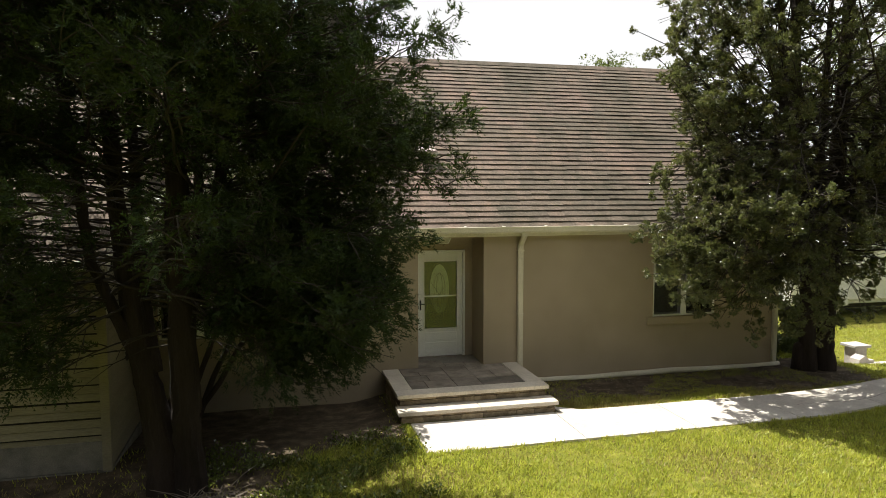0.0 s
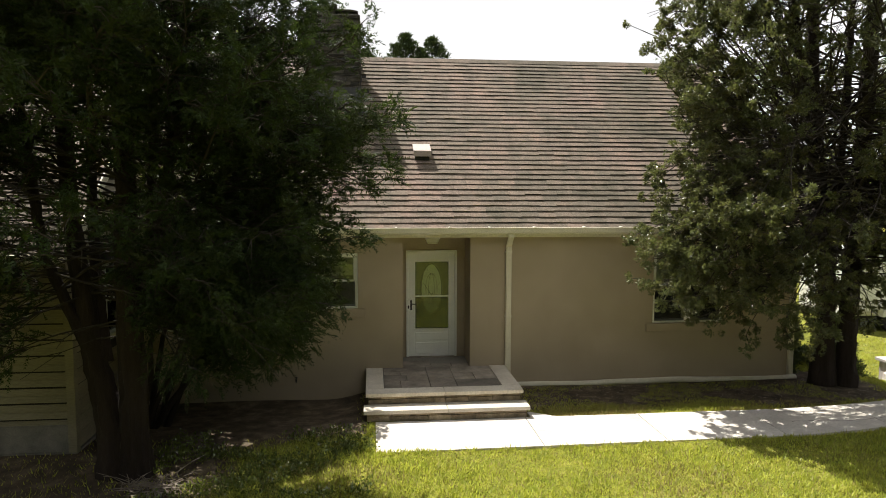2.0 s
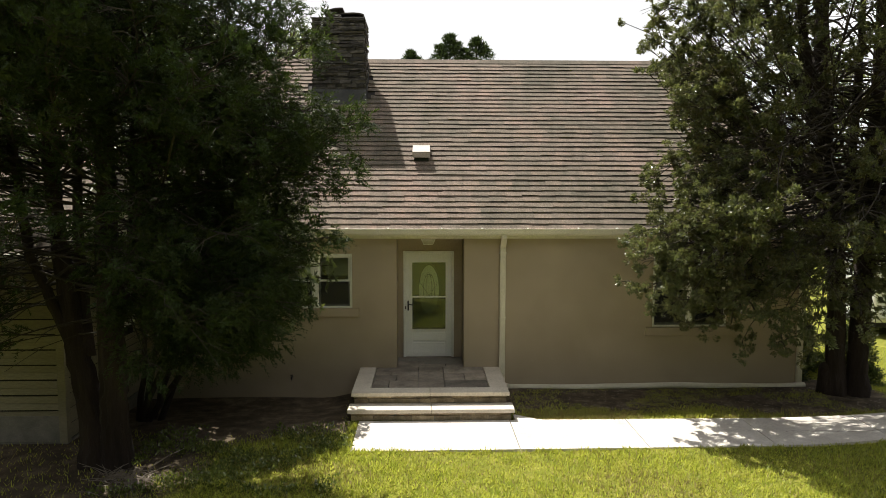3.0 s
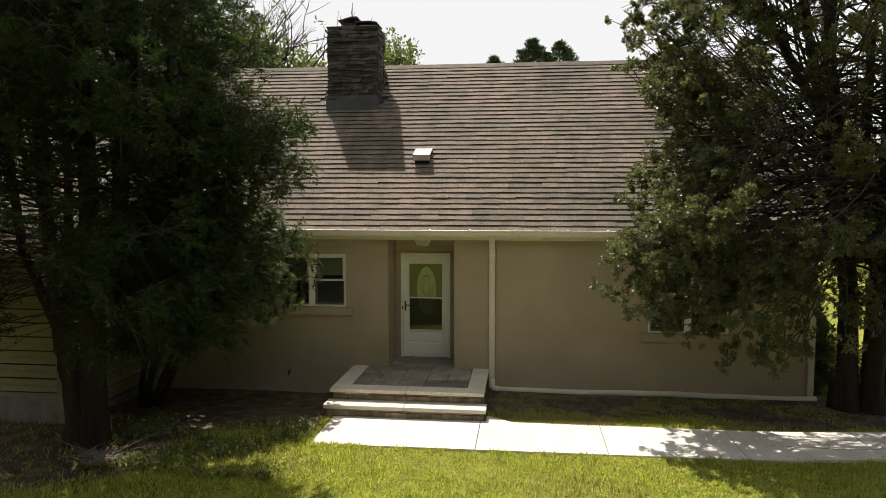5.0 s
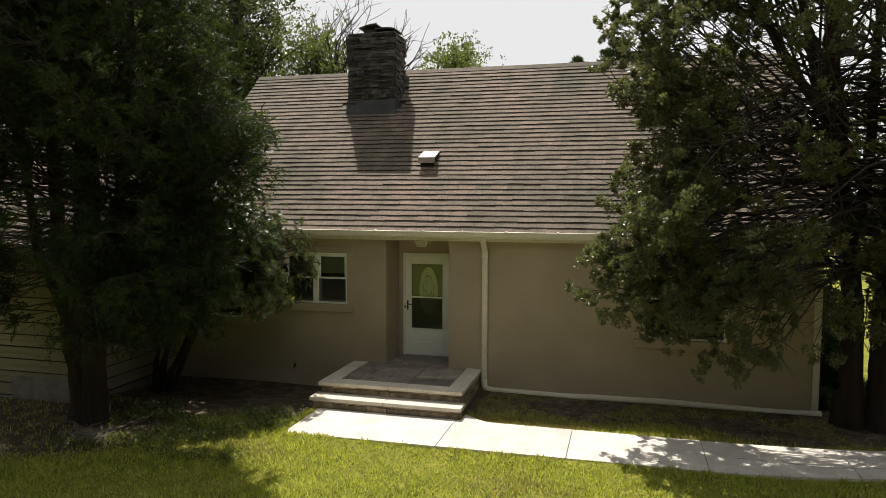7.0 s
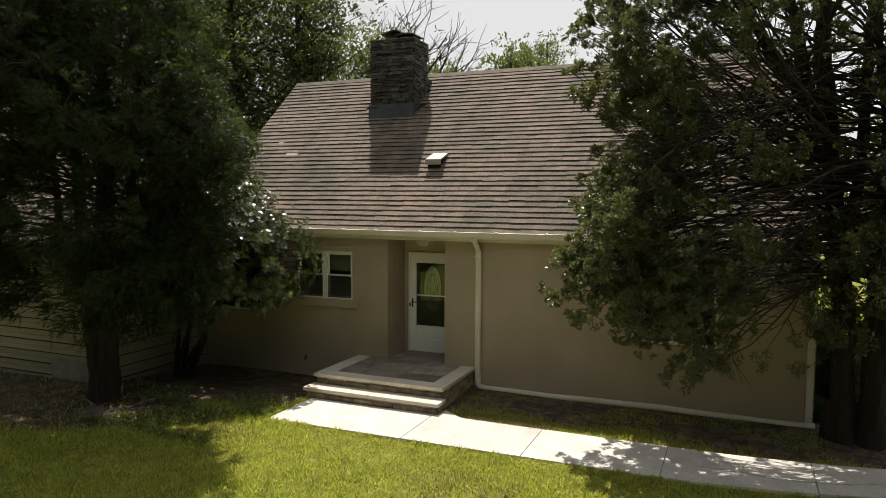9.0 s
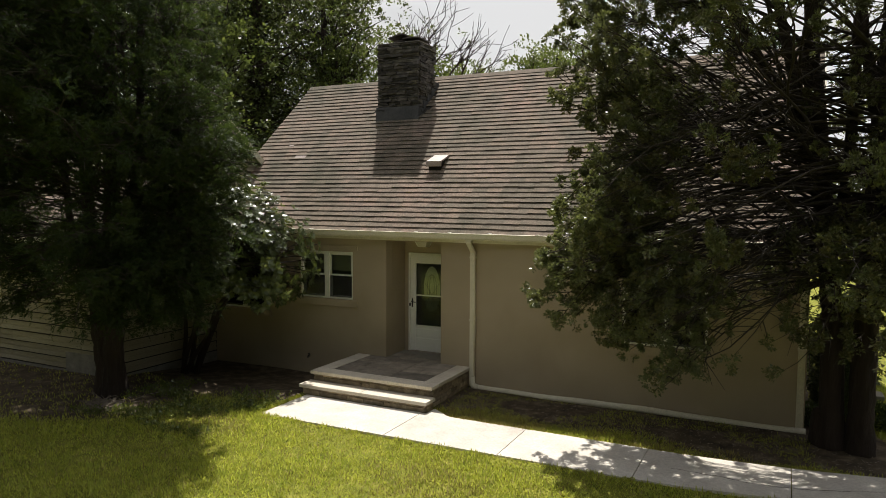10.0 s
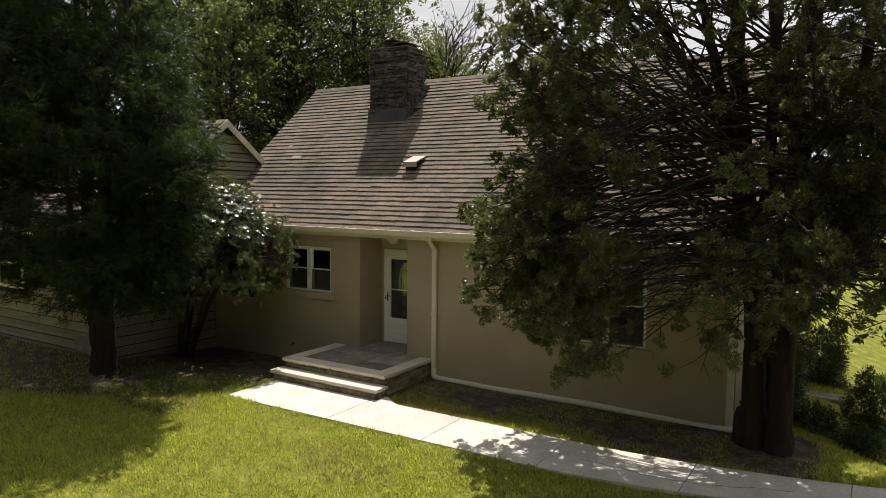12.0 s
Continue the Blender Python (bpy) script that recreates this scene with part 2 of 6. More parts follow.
def prism(bm, outline, y0, y1, axis="y"):
    """An outline of (a, b) pairs, pushed from y0 to y1 along the axis."""
    put = {"y": lambda a, b, c: (a, c, b), "x": lambda a, b, c: (c, a, b), "z": lambda a, b, c: (a, b, c)}[axis]
    lo, hi = [[bm.verts.new(put(a, b, c)) for a, b in outline] for c in (y0, y1)]
    bm.faces.new(lo), bm.faces.new(hi[::-1])
    for i in range(len(outline)):
        j = (i + 1) % len(outline)
        bm.faces.new((lo[j], lo[i], hi[i], hi[j]))
    bmesh.ops.recalc_face_normals(bm, faces=bm.faces)


def tube(bm, pts, radii, sides=8, cap=True):
    rings = []
    pts = [Vector([float(c) for c in p]) for p in pts]
    for i, p in enumerate(pts):
        d = (pts[min(i + 1, len(pts) - 1)] - pts[max(i - 1, 0)]).normalized()
        u = d.orthogonal().normalized() if abs(d.z) > 0.95 else d.cross(Vector((0, 0, 1))).normalized()
        w = d.cross(u)
        r = float(radii[i] if isinstance(radii, (list, tuple)) else radii)
        rings.append([bm.verts.new(p + r * (math.cos(2 * math.pi * k / sides) * u + math.sin(2 * math.pi * k / sides) * w)) for k in range(sides)])
    for a, b in zip(rings, rings[1:]):
        for k in range(sides):
            bm.faces.new((a[k], a[(k + 1) % sides], b[(k + 1) % sides], b[k]))
    if cap:
        bm.faces.new(rings[0][::-1]), bm.faces.new(rings[-1])


def mesh_of(bm, name, mat, smooth=False):
    me = bpy.data.meshes.new(name)
    bmesh.ops.recalc_face_normals(bm, faces=bm.faces)
    bm.to_mesh(me)
    bm.free()
    me.materials.append(mat)
    if smooth:
        me.polygons.foreach_set("use_smooth", [True] * len(me.polygons))
    return me


def placed(ob):
    up = placed(ob.parent) @ ob.matrix_parent_inverse if ob.parent else Matrix.Identity(4)
    return up @ ob.matrix_basis


def thing(name, at, label, category, group="", kind=""):
    ob = new(name)
    ob.matrix_basis = Matrix.Translation(at)
    return tagged(ob, label, category, group, kind)


def part(name, bm, mat, parent=None, label="", smooth=False):
    me = bm if isinstance(bm, bpy.types.Mesh) else mesh_of(bm, name, mat, smooth)
    ob = new(name, me)
    if parent is not None:
        ob.parent, ob.matrix_parent_inverse = parent, placed(parent).inverted()
    if label:
        ob["label"] = label
    return ob


def boxes(name, specs, mat, parent=None, label="", bevel=0.0):
    bm = bmesh.new()
    for s in specs:
        box(bm, *s, bevel=bevel)
    return part(name, bm, mat, parent, label)


def holed_wall(x0, x1, z0, z1, y0, y1, holes):
    """A wall along x between y0 and y1, with openings (xa, xb, za, zb) through it."""
    xs = sorted({x0, x1, *[h[0] for h in holes], *[h[1] for h in holes]})
    zs = sorted({z0, z1, *[h[2] for h in holes], *[h[3] for h in holes]})
    solid = lambda i, k: 0 <= i < len(xs) - 1 and 0 <= k < len(zs) - 1 and not any(h[0] <= (xs[i] + xs[i + 1]) / 2 <= h[1] and h[2] <= (zs[k] + zs[k + 1]) / 2 <= h[3] for h in holes)
    bm = bmesh.new()
    face = lambda *ps: bm.faces.new([bm.verts.new(p) for p in ps])
    for i in range(len(xs) - 1):
        for k in range(len(zs) - 1):
            if not solid(i, k):
                continue
            a, b, c, d = xs[i], xs[i + 1], zs[k], zs[k + 1]
            face((a, y0, c), (b, y0, c), (b, y0, d), (a, y0, d))
            face((b, y1, c), (a, y1, c), (a, y1, d), (b, y1, d))
            if not solid(i - 1, k):
                face((a, y1, c), (a, y0, c), (a, y0, d), (a, y1, d))
            if not solid(i + 1, k):
                face((b, y0, c), (b, y1, c), (b, y1, d), (b, y0, d))
            if not solid(i, k - 1):
                face((a, y1, c), (b, y1, c), (b, y0, c), (a, y0, c))
            if not solid(i, k + 1):
                face((a, y0, d), (b, y0, d), (b, y1, d), (a, y1, d))
    bmesh.ops.remove_doubles(bm, verts=bm.verts, dist=1e-5)
    return bm


def fast_mesh(name, verts, faces, mat, smooth_=False):
    """A mesh from numpy arrays: verts (n, 3), faces (m, k) of one size k."""
    me = bpy.data.meshes.new(name)
    n, k = faces.shape
    me.vertices.add(len(verts)), me.loops.add(n * k), me.polygons.add(n)
    me.vertices.foreach_set("co", np.asarray(verts, np.float32).ravel())
    me.loops.foreach_set("vertex_index", faces.astype(np.int32).ravel())
    me.polygons.foreach_set("loop_start", np.arange(0, n * k, k, dtype=np.int32))
    me.polygons.foreach_set("use_smooth", [smooth_] * n)
    me.update(calc_edges=True)
    me.materials.append(mat)
    return me


def leaf_arrays(c, d, side, length, width):
    """Diamond leaves: base points c, directions d, side vectors, lengths and widths."""
    tip, mid = c + d * length[:, None], c + d * (length * 0.45)[:, None]
    v = np.stack([c, mid + side * width[:, None] * 0.5, tip, mid - side * width[:, None] * 0.5], 1)
    return v.reshape(-1, 3), np.arange(len(c) * 4).reshape(-1, 4)


def unit(a):
    return a / np.maximum(np.linalg.norm(a, axis=-1, keepdims=True), 1e-9)


def clumps(rng, centres, outs, count, spread, length, width, droop=0.2, flat=0.6):
    """Tufts of leaves round the centres, which point along outs."""
    n = len(centres)
    off = rng.normal(size=(n, count, 3)) * np.array([1, 1, flat])
    off = unit(off) * rng.random((n, count, 1)) ** 0.5 * spread
    base = centres[:, None] + off
    d = unit(off / spread * 0.8 + outs[:, None] * 0.8 + rng.normal(size=(n, count, 3)) * 0.45 + np.array([0, 0, -droop]))
    s = unit(np.cross(d, rng.normal(size=(n, count, 3)) * 0.5 + np.array([0, 0, 1.0])))
    ln = length * (0.6 + 0.8 * rng.random(n * count))
    return leaf_arrays(base.reshape(-1, 3), d.reshape(-1, 3), s.reshape(-1, 3), ln, width * ln / length)


def merge(parts_):
    vs, fs, k = [], [], 0
    for v, f in parts_:
        vs.append(v), fs.append(f + k)
        k += len(v)
    return np.concatenate(vs), np.concatenate(fs)


# ---- ground ----
def smooth(a, b, v):
    t = np.clip((v - a) / (b - a), 0, 1)
    return t * t * (3 - 2 * t)


def height(x, y):
    x, y = np.asarray(x, float), np.asarray(y, float)
    dip = smooth(9.6, 12.0, y) * smooth(3.2, 2.2, x) * smooth(-12, -1, x)
    fall = np.clip(y - 22, 0, 200) * -0.012
    return -0.015 - 0.17 * dip + fall + 0.018 * np.sin(x * 1.3 + 0.5) * np.sin(y * 1.1) - 0.32 * smooth(11.7, 13.2, x) * smooth(11.6, 13.0, y + 0.2 * np.clip(x - 13, 0, 3))


def bare(x, y):
    """How bare the soil is: beds along the walls and under the trees."""
    x, y = np.asarray(x, float), np.asarray(y, float)
    left = smooth(9.0, 10.2, y + 0.35 * np.sin(x * 2.1)) * smooth(3.1, 2.7, x) * smooth(24, 20, y)
    tree = smooth(2.6, 1.2, np.hypot((x + 0.6), (y - 8.7) * 1.2))
    front = smooth(10.62, 11.15, y + 0.22 * smooth(8.2, 9.2, x) + 0.15 * np.sin(x * 2.7)) * smooth(5.2, 5.5, x) * smooth(12.5, 11.8, x) * np.maximum(smooth(12.9, 12.4, y), smooth(11.2, 11.0, x))
    wing = smooth(7.4, 8.3, y + 0.2 * np.sin(x * 2.3)) * smooth(0.0, -0.6, x) * smooth(17, 15, y) * smooth(-14, -10, x)
    return np.clip(np.maximum.reduce([left, tree * 0.9, front, wing * 0.9]), 0, 1)


def build_ground():
    near = np.arange(-14, 30.01, 0.2)
    xs = np.concatenate([-np.geomspace(3000, 16, 26), near, np.geomspace(32, 3000, 26)])
    ny = np.arange(-4, 26.01, 0.2)
    ys = np.concatenate([-np.geomspace(3000, 5, 26), ny, np.geomspace(28, 3000, 26)])
    gx, gy = np.meshgrid(xs, ys)
    v = np.stack([gx, gy, height(gx, np.clip(gy, -100, 120))], -1).reshape(-1, 3)
    i = np.arange(len(ys) - 1)[:, None] * len(xs) + np.arange(len(xs) - 1)[None]
    f = np.stack([i, i + 1, i + len(xs) + 1, i + len(xs)], -1).reshape(-1, 4)
    me = fast_mesh("ground", v, f, GROUND)
    a = me.attributes.new("bare", "FLOAT", "POINT")
    a.data.foreach_set("value", bare(v[:, 0], v[:, 1]).astype(np.float32))
    me.polygons.foreach_set("use_smooth", [True] * len(me.polygons))
    return tagged(new("ground", me), "lawn of sunlit grass with bare soil beds", "ground", kind="structure")


build_ground()

# ---- walkway ----
def walk_edges(x):
    """The near and far edge of the concrete walk at x."""
    bend = max(0.0, x - 8.6)
    near = 9.17 + 0.012 * (x - 3) + 0.050 * bend ** 2
    far = 10.42 + 0.038 * max(0.0, x - 9.2) ** 2 + 0.02 * max(0.0, x - 9.2)
    return near, far


walkway = tagged(new("walkway"), "pale concrete garden walk in cast slabs", "path", kind="structure")
joints = (3.02, 5.34, 7.14, 8.95, 10.75, 12.55, 14.35, 16.1)
for a, b in zip(joints, joints[1:]):
    bm = bmesh.new()
    n = 7
    xs = [a + 0.006 + (b - a - 0.012) * i / n for i in range(n + 1)]
    outline = [(x, walk_edges(x)[0]) for x in xs] + [(x, walk_edges(x)[1] - (0.012 if x < 5.3 else 0)) for x in reversed(xs)]
    if a == 5.34:
        outline = [p for p in outline if p[1] < 10 or p[0] > 5.85] + [(5.78, 10.45), (5.46, 10.68), (5.425, 10.66), (5.425, 10.41), (5.346, 10.405)]
    prism(bm, outline, -0.09, 0.012, "z")
    part("slab", bm, CONCRETE, walkway)
bm = bmesh.new()
rng = random.Random(17)
wander, rail = 0.0, []
for i in range(60):
    x = 9.35 + 2.6 * i / 59
    near, far = walk_edges(x)
    wander = 0.86 * wander + rng.uniform(-0.016, 0.016)
    y, w_ = near + (far - near) * (0.40 + 0.06 * math.sin(x * 2.2)) + wander, rng.uniform(0.002, 0.006)
    rail.append((bm.verts.new((x, y - w_, 0.0145)), bm.verts.new((x, y + w_, 0.0145))))
for a, b in zip(rail, rail[1:]):
    bm.faces.new((a[0], b[0], b[1], a[1]))
part("crack", bm, BARK, walkway, "thin wavy crack along the concrete")


# ---- main house ----
XL, XR, YF, YB = -0.97, 10.93, 12.30, 20.40        # outer faces
EAVE_Y, EAVE_Z, PITCH = 12.12, 2.868, 0.866           # roof edge and slope
RIDGE_Y = 16.35
RIDGE_Z = EAVE_Z + PITCH * (RIDGE_Y - EAVE_Y)
WIN_M, WIN_R, WIN_L = (1.42, 2.74, 1.44, 2.42), (8.15, 9.52, 1.08, 2.46), (-0.80, 0.50, 1.08, 2.42)
RECESS = (3.53, 4.74, -0.25, 2.68)
DOOR = (3.63, 4.587, 0.37, 2.40)
roof_z = lambda y: EAVE_Z + PITCH * (min(y, 2 * RIDGE_Y - y) - EAVE_Y)

house = thing("house", (5.0, 16.3, 0), "one-storey taupe stucco house with a brown shingle roof", "house")
wall = part("wall", holed_wall(XL, XR, -0.35, 2.80, YF, YF + 0.24, [WIN_M, WIN_R, WIN_L, RECESS]), STUCCO, house, "smooth taupe stucco front wall")
gable = lambda x0, x1: prism(bm, [(YF + 0.24, -0.35), (YB, -0.35), (YB, roof_z(YB) - 0.12), (RIDGE_Y, RIDGE_Z - 0.12), (YF + 0.24, roof_z(YF + 0.24) - 0.12)], x0, x1, "x")
for x0, x1 in ((XL, XL + 0.24), (XR - 0.24, XR)):
    bm = bmesh.new()
    gable(x0, x1)
    part("wall", bm, STUCCO, house)
boxes("wall", [(XL + 0.24, XR - 0.24, YB - 0.24, YB, -0.35, 2.9)], STUCCO, house)
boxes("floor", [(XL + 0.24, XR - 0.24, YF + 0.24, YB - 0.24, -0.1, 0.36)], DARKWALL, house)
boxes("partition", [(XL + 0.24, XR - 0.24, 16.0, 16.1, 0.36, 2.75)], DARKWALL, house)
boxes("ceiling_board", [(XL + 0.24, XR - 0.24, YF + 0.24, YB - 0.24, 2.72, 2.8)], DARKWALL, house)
# the entry niche
boxes("niche_side", [(RECESS[0] - 0.12, RECESS[0], YF + 0.243, 13.05, 0.30, 2.74)], STUCCO, house)
boxes("niche_side", [(RECESS[1], RECESS[1] + 0.12, YF + 0.243, 13.05, 0.30, 2.74)], STUCCO, house)
boxes("niche_back", [(RECESS[0] - 0.12, DOOR[0], 13.053, 13.2, 0.30, 2.72), (DOOR[1], RECESS[1] + 0.12, 13.053, 13.2, 0.30, 2.72), (DOOR[0], DOOR[1], 13.053, 13.2, DOOR[3], 2.72)], STUCCO, house)
boxes("niche_soffit", [(RECESS[0] - 0.12, RECESS[1] + 0.12, YF + 0.243, 13.05, 2.683, 2.715)], STUCCO, house)

# roof decks, with the shingles laid on them further down
def deck(y0, y1, x0=-1.32, x1=11.12):
    bm = bmesh.new()
    z0, z1 = roof_z(y0), roof_z(y1)
    prism(bm, [(y0, z0 - 0.10), (y1, z1 - 0.10), (y1, z1), (y0, z0)], x0, x1, "x")
    return bm


roof = part("roof", deck(EAVE_Y + 0.03, RIDGE_Y), GAP_SHADE_FELT, house, "weathered brown and grey asphalt shingle roof")
bm = deck(RIDGE_Y, 2 * RIDGE_Y - EAVE_Y)
part("back_slope", bm, SHINGLE_REST, roof)
bm = bmesh.new()
prism(bm, [(RIDGE_Y - 0.12, RIDGE_Z - 0.072), (RIDGE_Y, RIDGE_Z + 0.032), (RIDGE_Y + 0.12, RIDGE_Z - 0.072), (RIDGE_Y, RIDGE_Z - 0.005)], -1.33, 11.13, "x")
part("ridge_cap", bm, SHINGLE_REST, roof)
for x0, x1 in ((11.121, 11.145),):
    bm = bmesh.new()
    prism(bm, [(EAVE_Y, EAVE_Z - 0.16), (RIDGE_Y, RIDGE_Z - 0.16), (2 * RIDGE_Y - EAVE_Y, EAVE_Z - 0.16), (2 * RIDGE_Y - EAVE_Y, EAVE_Z), (RIDGE_Y, RIDGE_Z + 0.01), (EAVE_Y, EAVE_Z)], x0, x1, "x")
    part("rake_board", bm, TRIM, roof)
boxes("soffit", [(XL, 11.12, EAVE_Y + 0.04, YF - 0.003, 2.715, 2.735)], TRIM, house)
boxes("fascia", [(XL, 11.12, EAVE_Y + 0.01, EAVE_Y + 0.036, 2.70, 2.865)], TRIM, house)

# gutter with hangers, downspouts and the drain pipe on the ground
gx0, gx1 = XL + 0.10, 11.10
bm = bmesh.new()
prism(bm, [(12.113, 2.869), (12.113, 2.759), (12.033, 2.759), (12.003, 2.794), (11.998, 2.862), (11.983, 2.874), (11.993, 2.880), (12.008, 2.870), (12.015, 2.797), (12.038, 2.771), (12.101, 2.771), (12.101, 2.869)], gx0, gx1, "x")
gutter = part("gutter", bm, TRIM, house, "cream painted metal gutter")
for i in range(15):
    x = -0.55 + 0.80 * i + 0.07 * math.sin(i * 2.3)
    boxes("hanger", [(x, x + 0.03, 11.986, 12.115, 2.878, 2.890)], WHITE, gutter)


def downspout(x, low, foot):
    bm = bmesh.new()
    w, d = 0.050, 0.036
    path = [(12.05, 2.768), (12.05, 2.70), (YF - 0.05, 2.52), (YF - 0.05, low)] + foot
    rings = []
    for y, z in path:
        rings.append([bm.verts.new(p) for p in ((x - w, y - d, z), (x + w, y - d, z), (x + w, y + d, z), (x - w, y + d, z))])
    for a, b in zip(rings, rings[1:]):
        for k in range(4):
            bm.faces.new((a[k], a[(k + 1) % 4], b[(k + 1) % 4], b[k]))
    bm.faces.new(rings[0]), bm.faces.new(rings[-1])
    bmesh.ops.bevel(bm, geom=[e for e in bm.edges if abs((e.verts[0].co - e.verts[1].co).normalized().z) > 0.5], offset=0.012, segments=2, affect="EDGES")
    ob = part("downspout", bm, TRIM, house, "cream metal downspout")
    for z in (2.42, 1.25):
        boxes("strap", [(x - 0.062, x + 0.062, YF - 0.092, YF - 0.004, z, z + 0.025)], TRIM, ob)
    return ob


downspout(5.425, 0.10, [])
downspout(10.86, 0.02, [])
bm = bmesh.new()
tube(bm, [(5.425, 12.25, 0.20), (5.425, 12.25, 0.06), (5.46, 12.235, 0.03), (5.55, 12.22, 0.012)], 0.058, 12)
xs = np.linspace(5.55, 10.95, 19)
tube(bm, [(x, 12.215 - 0.01 * math.sin(x * 2), float(0.012 + 0.010 * math.sin(x * 1.7) + 0.004 * math.sin(x * 5.3))) for x in xs], 0.055, 12)
part("drain_pipe", bm, TRIM, house, "white plastic drain pipe along the wall foot", smooth=True)


# windows
def window(hole, halves, shade_to=None, y=YF, screen=True):
    x0, x1, z0, z1 = hole
    w = new("window")
    w.parent, w.matrix_parent_inverse = house, placed(house).inverted()
    w["label"] = "pair of white double-hung windows"
    t = 0.045
    mid = (x0 + x1) / 2
    boxes("window_frame", [(x0, x0 + t, y + 0.03, y + 0.15, z0, z1), (x1 - t, x1, y + 0.03, y + 0.15, z0, z1), (x0 + t, x1 - t, y + 0.03, y + 0.15, z1 - t, z1), (x0 + t, x1 - t, y + 0.03, y + 0.15, z0, z0 + 0.03), (mid - 0.055, mid + 0.055, y + 0.03, y + 0.15, z0 + 0.03, z1 - t)], WHITE, w, bevel=0.005)
    boxes("sill", [(x0 - 0.13, x1 + 0.13, y - 0.045, y + 0.035, z0 - 0.15, z0 - 0.004)], STUCCO, w, "stucco sill", bevel=0.008)
    boxes("head_trim", [(x0 - 0.13, x1 + 0.13, y - 0.022, y - 0.002, z1 + 0.03, z1 + 0.12)], STUCCO, w, bevel=0.004)
    zr = z0 + (z1 - z0) * 0.50
    for a, b in ((x0 + t, mid - 0.055), (mid + 0.055, x1 - t)):
        for k, (za, zb, yy) in enumerate(((z0 + 0.03, zr + 0.02, y + 0.095), (zr - 0.02, z1 - t, y + 0.06))):
            s_ = 0.032
            sash = boxes("sash", [(a, a + s_, yy, yy + 0.034, za, zb), (b - s_, b, yy, yy + 0.034, za, zb), (a + s_, b - s_, yy, yy + 0.034, za, za + s_), (a + s_, b - s_, yy, yy + 0.034, zb - s_, zb)], WHITE, w, bevel=0.003)
            pane = boxes("pane", [(a + s_, b - s_, yy + 0.014, yy + 0.020, za + s_, zb - s_)], GLASS, w)
            pane.visible_shadow = False
        if screen:
            ob = boxes("insect_screen", [(a + 0.005, b - 0.005, y + 0.052, y + 0.054, z0 + 0.035, zr)], SCREEN, w, "dark insect screen")
            boxes("screen_rail", [(a, b, y + 0.045, y + 0.058, zr - 0.012, zr + 0.014)], WHITE, w)
        if shade_to:
            boxes("roller_shade", [(a - 0.02, b + 0.02, y + 0.19, y + 0.195, z0 + (z1 - z0) * shade_to, z1 + 0.02)], SHADE, w, "pale roller shade drawn halfway")
    return w


window(WIN_M, 2, 0.58)
window(WIN_R, 2, 0.50)
window(WIN_L, 2, None)

# storm door with the front door behind it
storm = new("storm_door")
storm.parent, storm.matrix_parent_inverse = house, placed(house).inverted()
storm["label"] = "white storm door with a tall glass over a kick panel"
dx0, dx1, dz0, dz1 = DOOR
boxes("door_frame", [(dx0, dx0 + 0.045, 13.02, 13.12, dz0, dz1), (dx1 - 0.045, dx1, 13.02, 13.12, dz0, dz1), (dx0 + 0.045, dx1 - 0.045, 13.02, 13.12, dz1 - 0.045, dz1)], WHITE, storm, bevel=0.004)
gx_0, gx_1, gz0, gz1, gm = dx0 + 0.165, dx1 - 0.155, 0.91, 2.19, 1.53
ya, yb = 13.035, 13.075
boxes("stile", [(dx0 + 0.048, gx_0, ya, yb, dz0 + 0.01, dz1 - 0.048)], WHITE, storm, bevel=0.004)
boxes("stile", [(gx_1, dx1 - 0.048, ya, yb, dz0 + 0.01, dz1 - 0.048)], WHITE, storm, bevel=0.004)
boxes("rail", [(gx_0, gx_1, ya, yb, gz1, dz1 - 0.048)], WHITE, storm, bevel=0.004)
boxes("kick_panel", [(gx_0, gx_1, ya + 0.004, yb - 0.004, dz0 + 0.01, gz0)], WHITE, storm)
boxes("raised_panel", [(gx_0 + 0.01, gx_1 - 0.01, ya - 0.010, ya + 0.003, 0.69, 0.84)], WHITE, storm, bevel=0.006)
boxes("raised_panel", [(gx_0 + 0.01, gx_1 - 0.01, ya - 0.010, ya + 0.003, 0.43, 0.65)], WHITE, storm, bevel=0.006)
boxes("glazing_bead", [(gx_0 - 0.018, gx_1 + 0.018, ya - 0.012, ya - 0.001, gz1 - 0.004, gz1 + 0.018), (gx_0 - 0.018, gx_1 + 0.018, ya - 0.012, ya - 0.001, gz0 - 0.018, gz0 + 0.004), (gx_0 - 0.018, gx_0 + 0.004, ya - 0.012, ya - 0.001, gz0 + 0.004, gz1 - 0.004), (gx_1 - 0.004, gx_1 + 0.018, ya - 0.012, ya - 0.001, gz0 + 0.004, gz1 - 0.004)], WHITE, storm, bevel=0.003)
boxes("glass_rail", [(gx_0 + 0.004, gx_1 - 0.004, ya - 0.006, ya + 0.02, gm - 0.012, gm + 0.012)], WHITE, storm)
pane = boxes("pane", [(gx_0, gx_1, ya + 0.022, ya + 0.027, gz0, gz1)], GLASS, storm)
pane.visible_shadow = False
pane = boxes("insect_screen", [(gx_0, gx_1, ya + 0.030, ya + 0.032, gz0, gm)], SCREEN, storm)
bm = bmesh.new()
box(bm, dx0 + 0.075, dx0 + 0.105, ya - 0.012, ya, 1.27, 1.46, 0.004)
tube(bm, [(dx0 + 0.09, ya - 0.01, 1.40), (dx0 + 0.09, ya - 0.055, 1.40), (dx0 + 0.13, ya - 0.060, 1.39), (dx0 + 0.19, ya - 0.055, 1.385)], 0.010, 8)
part("handle", bm, BLACK, storm, "dark lever handle")
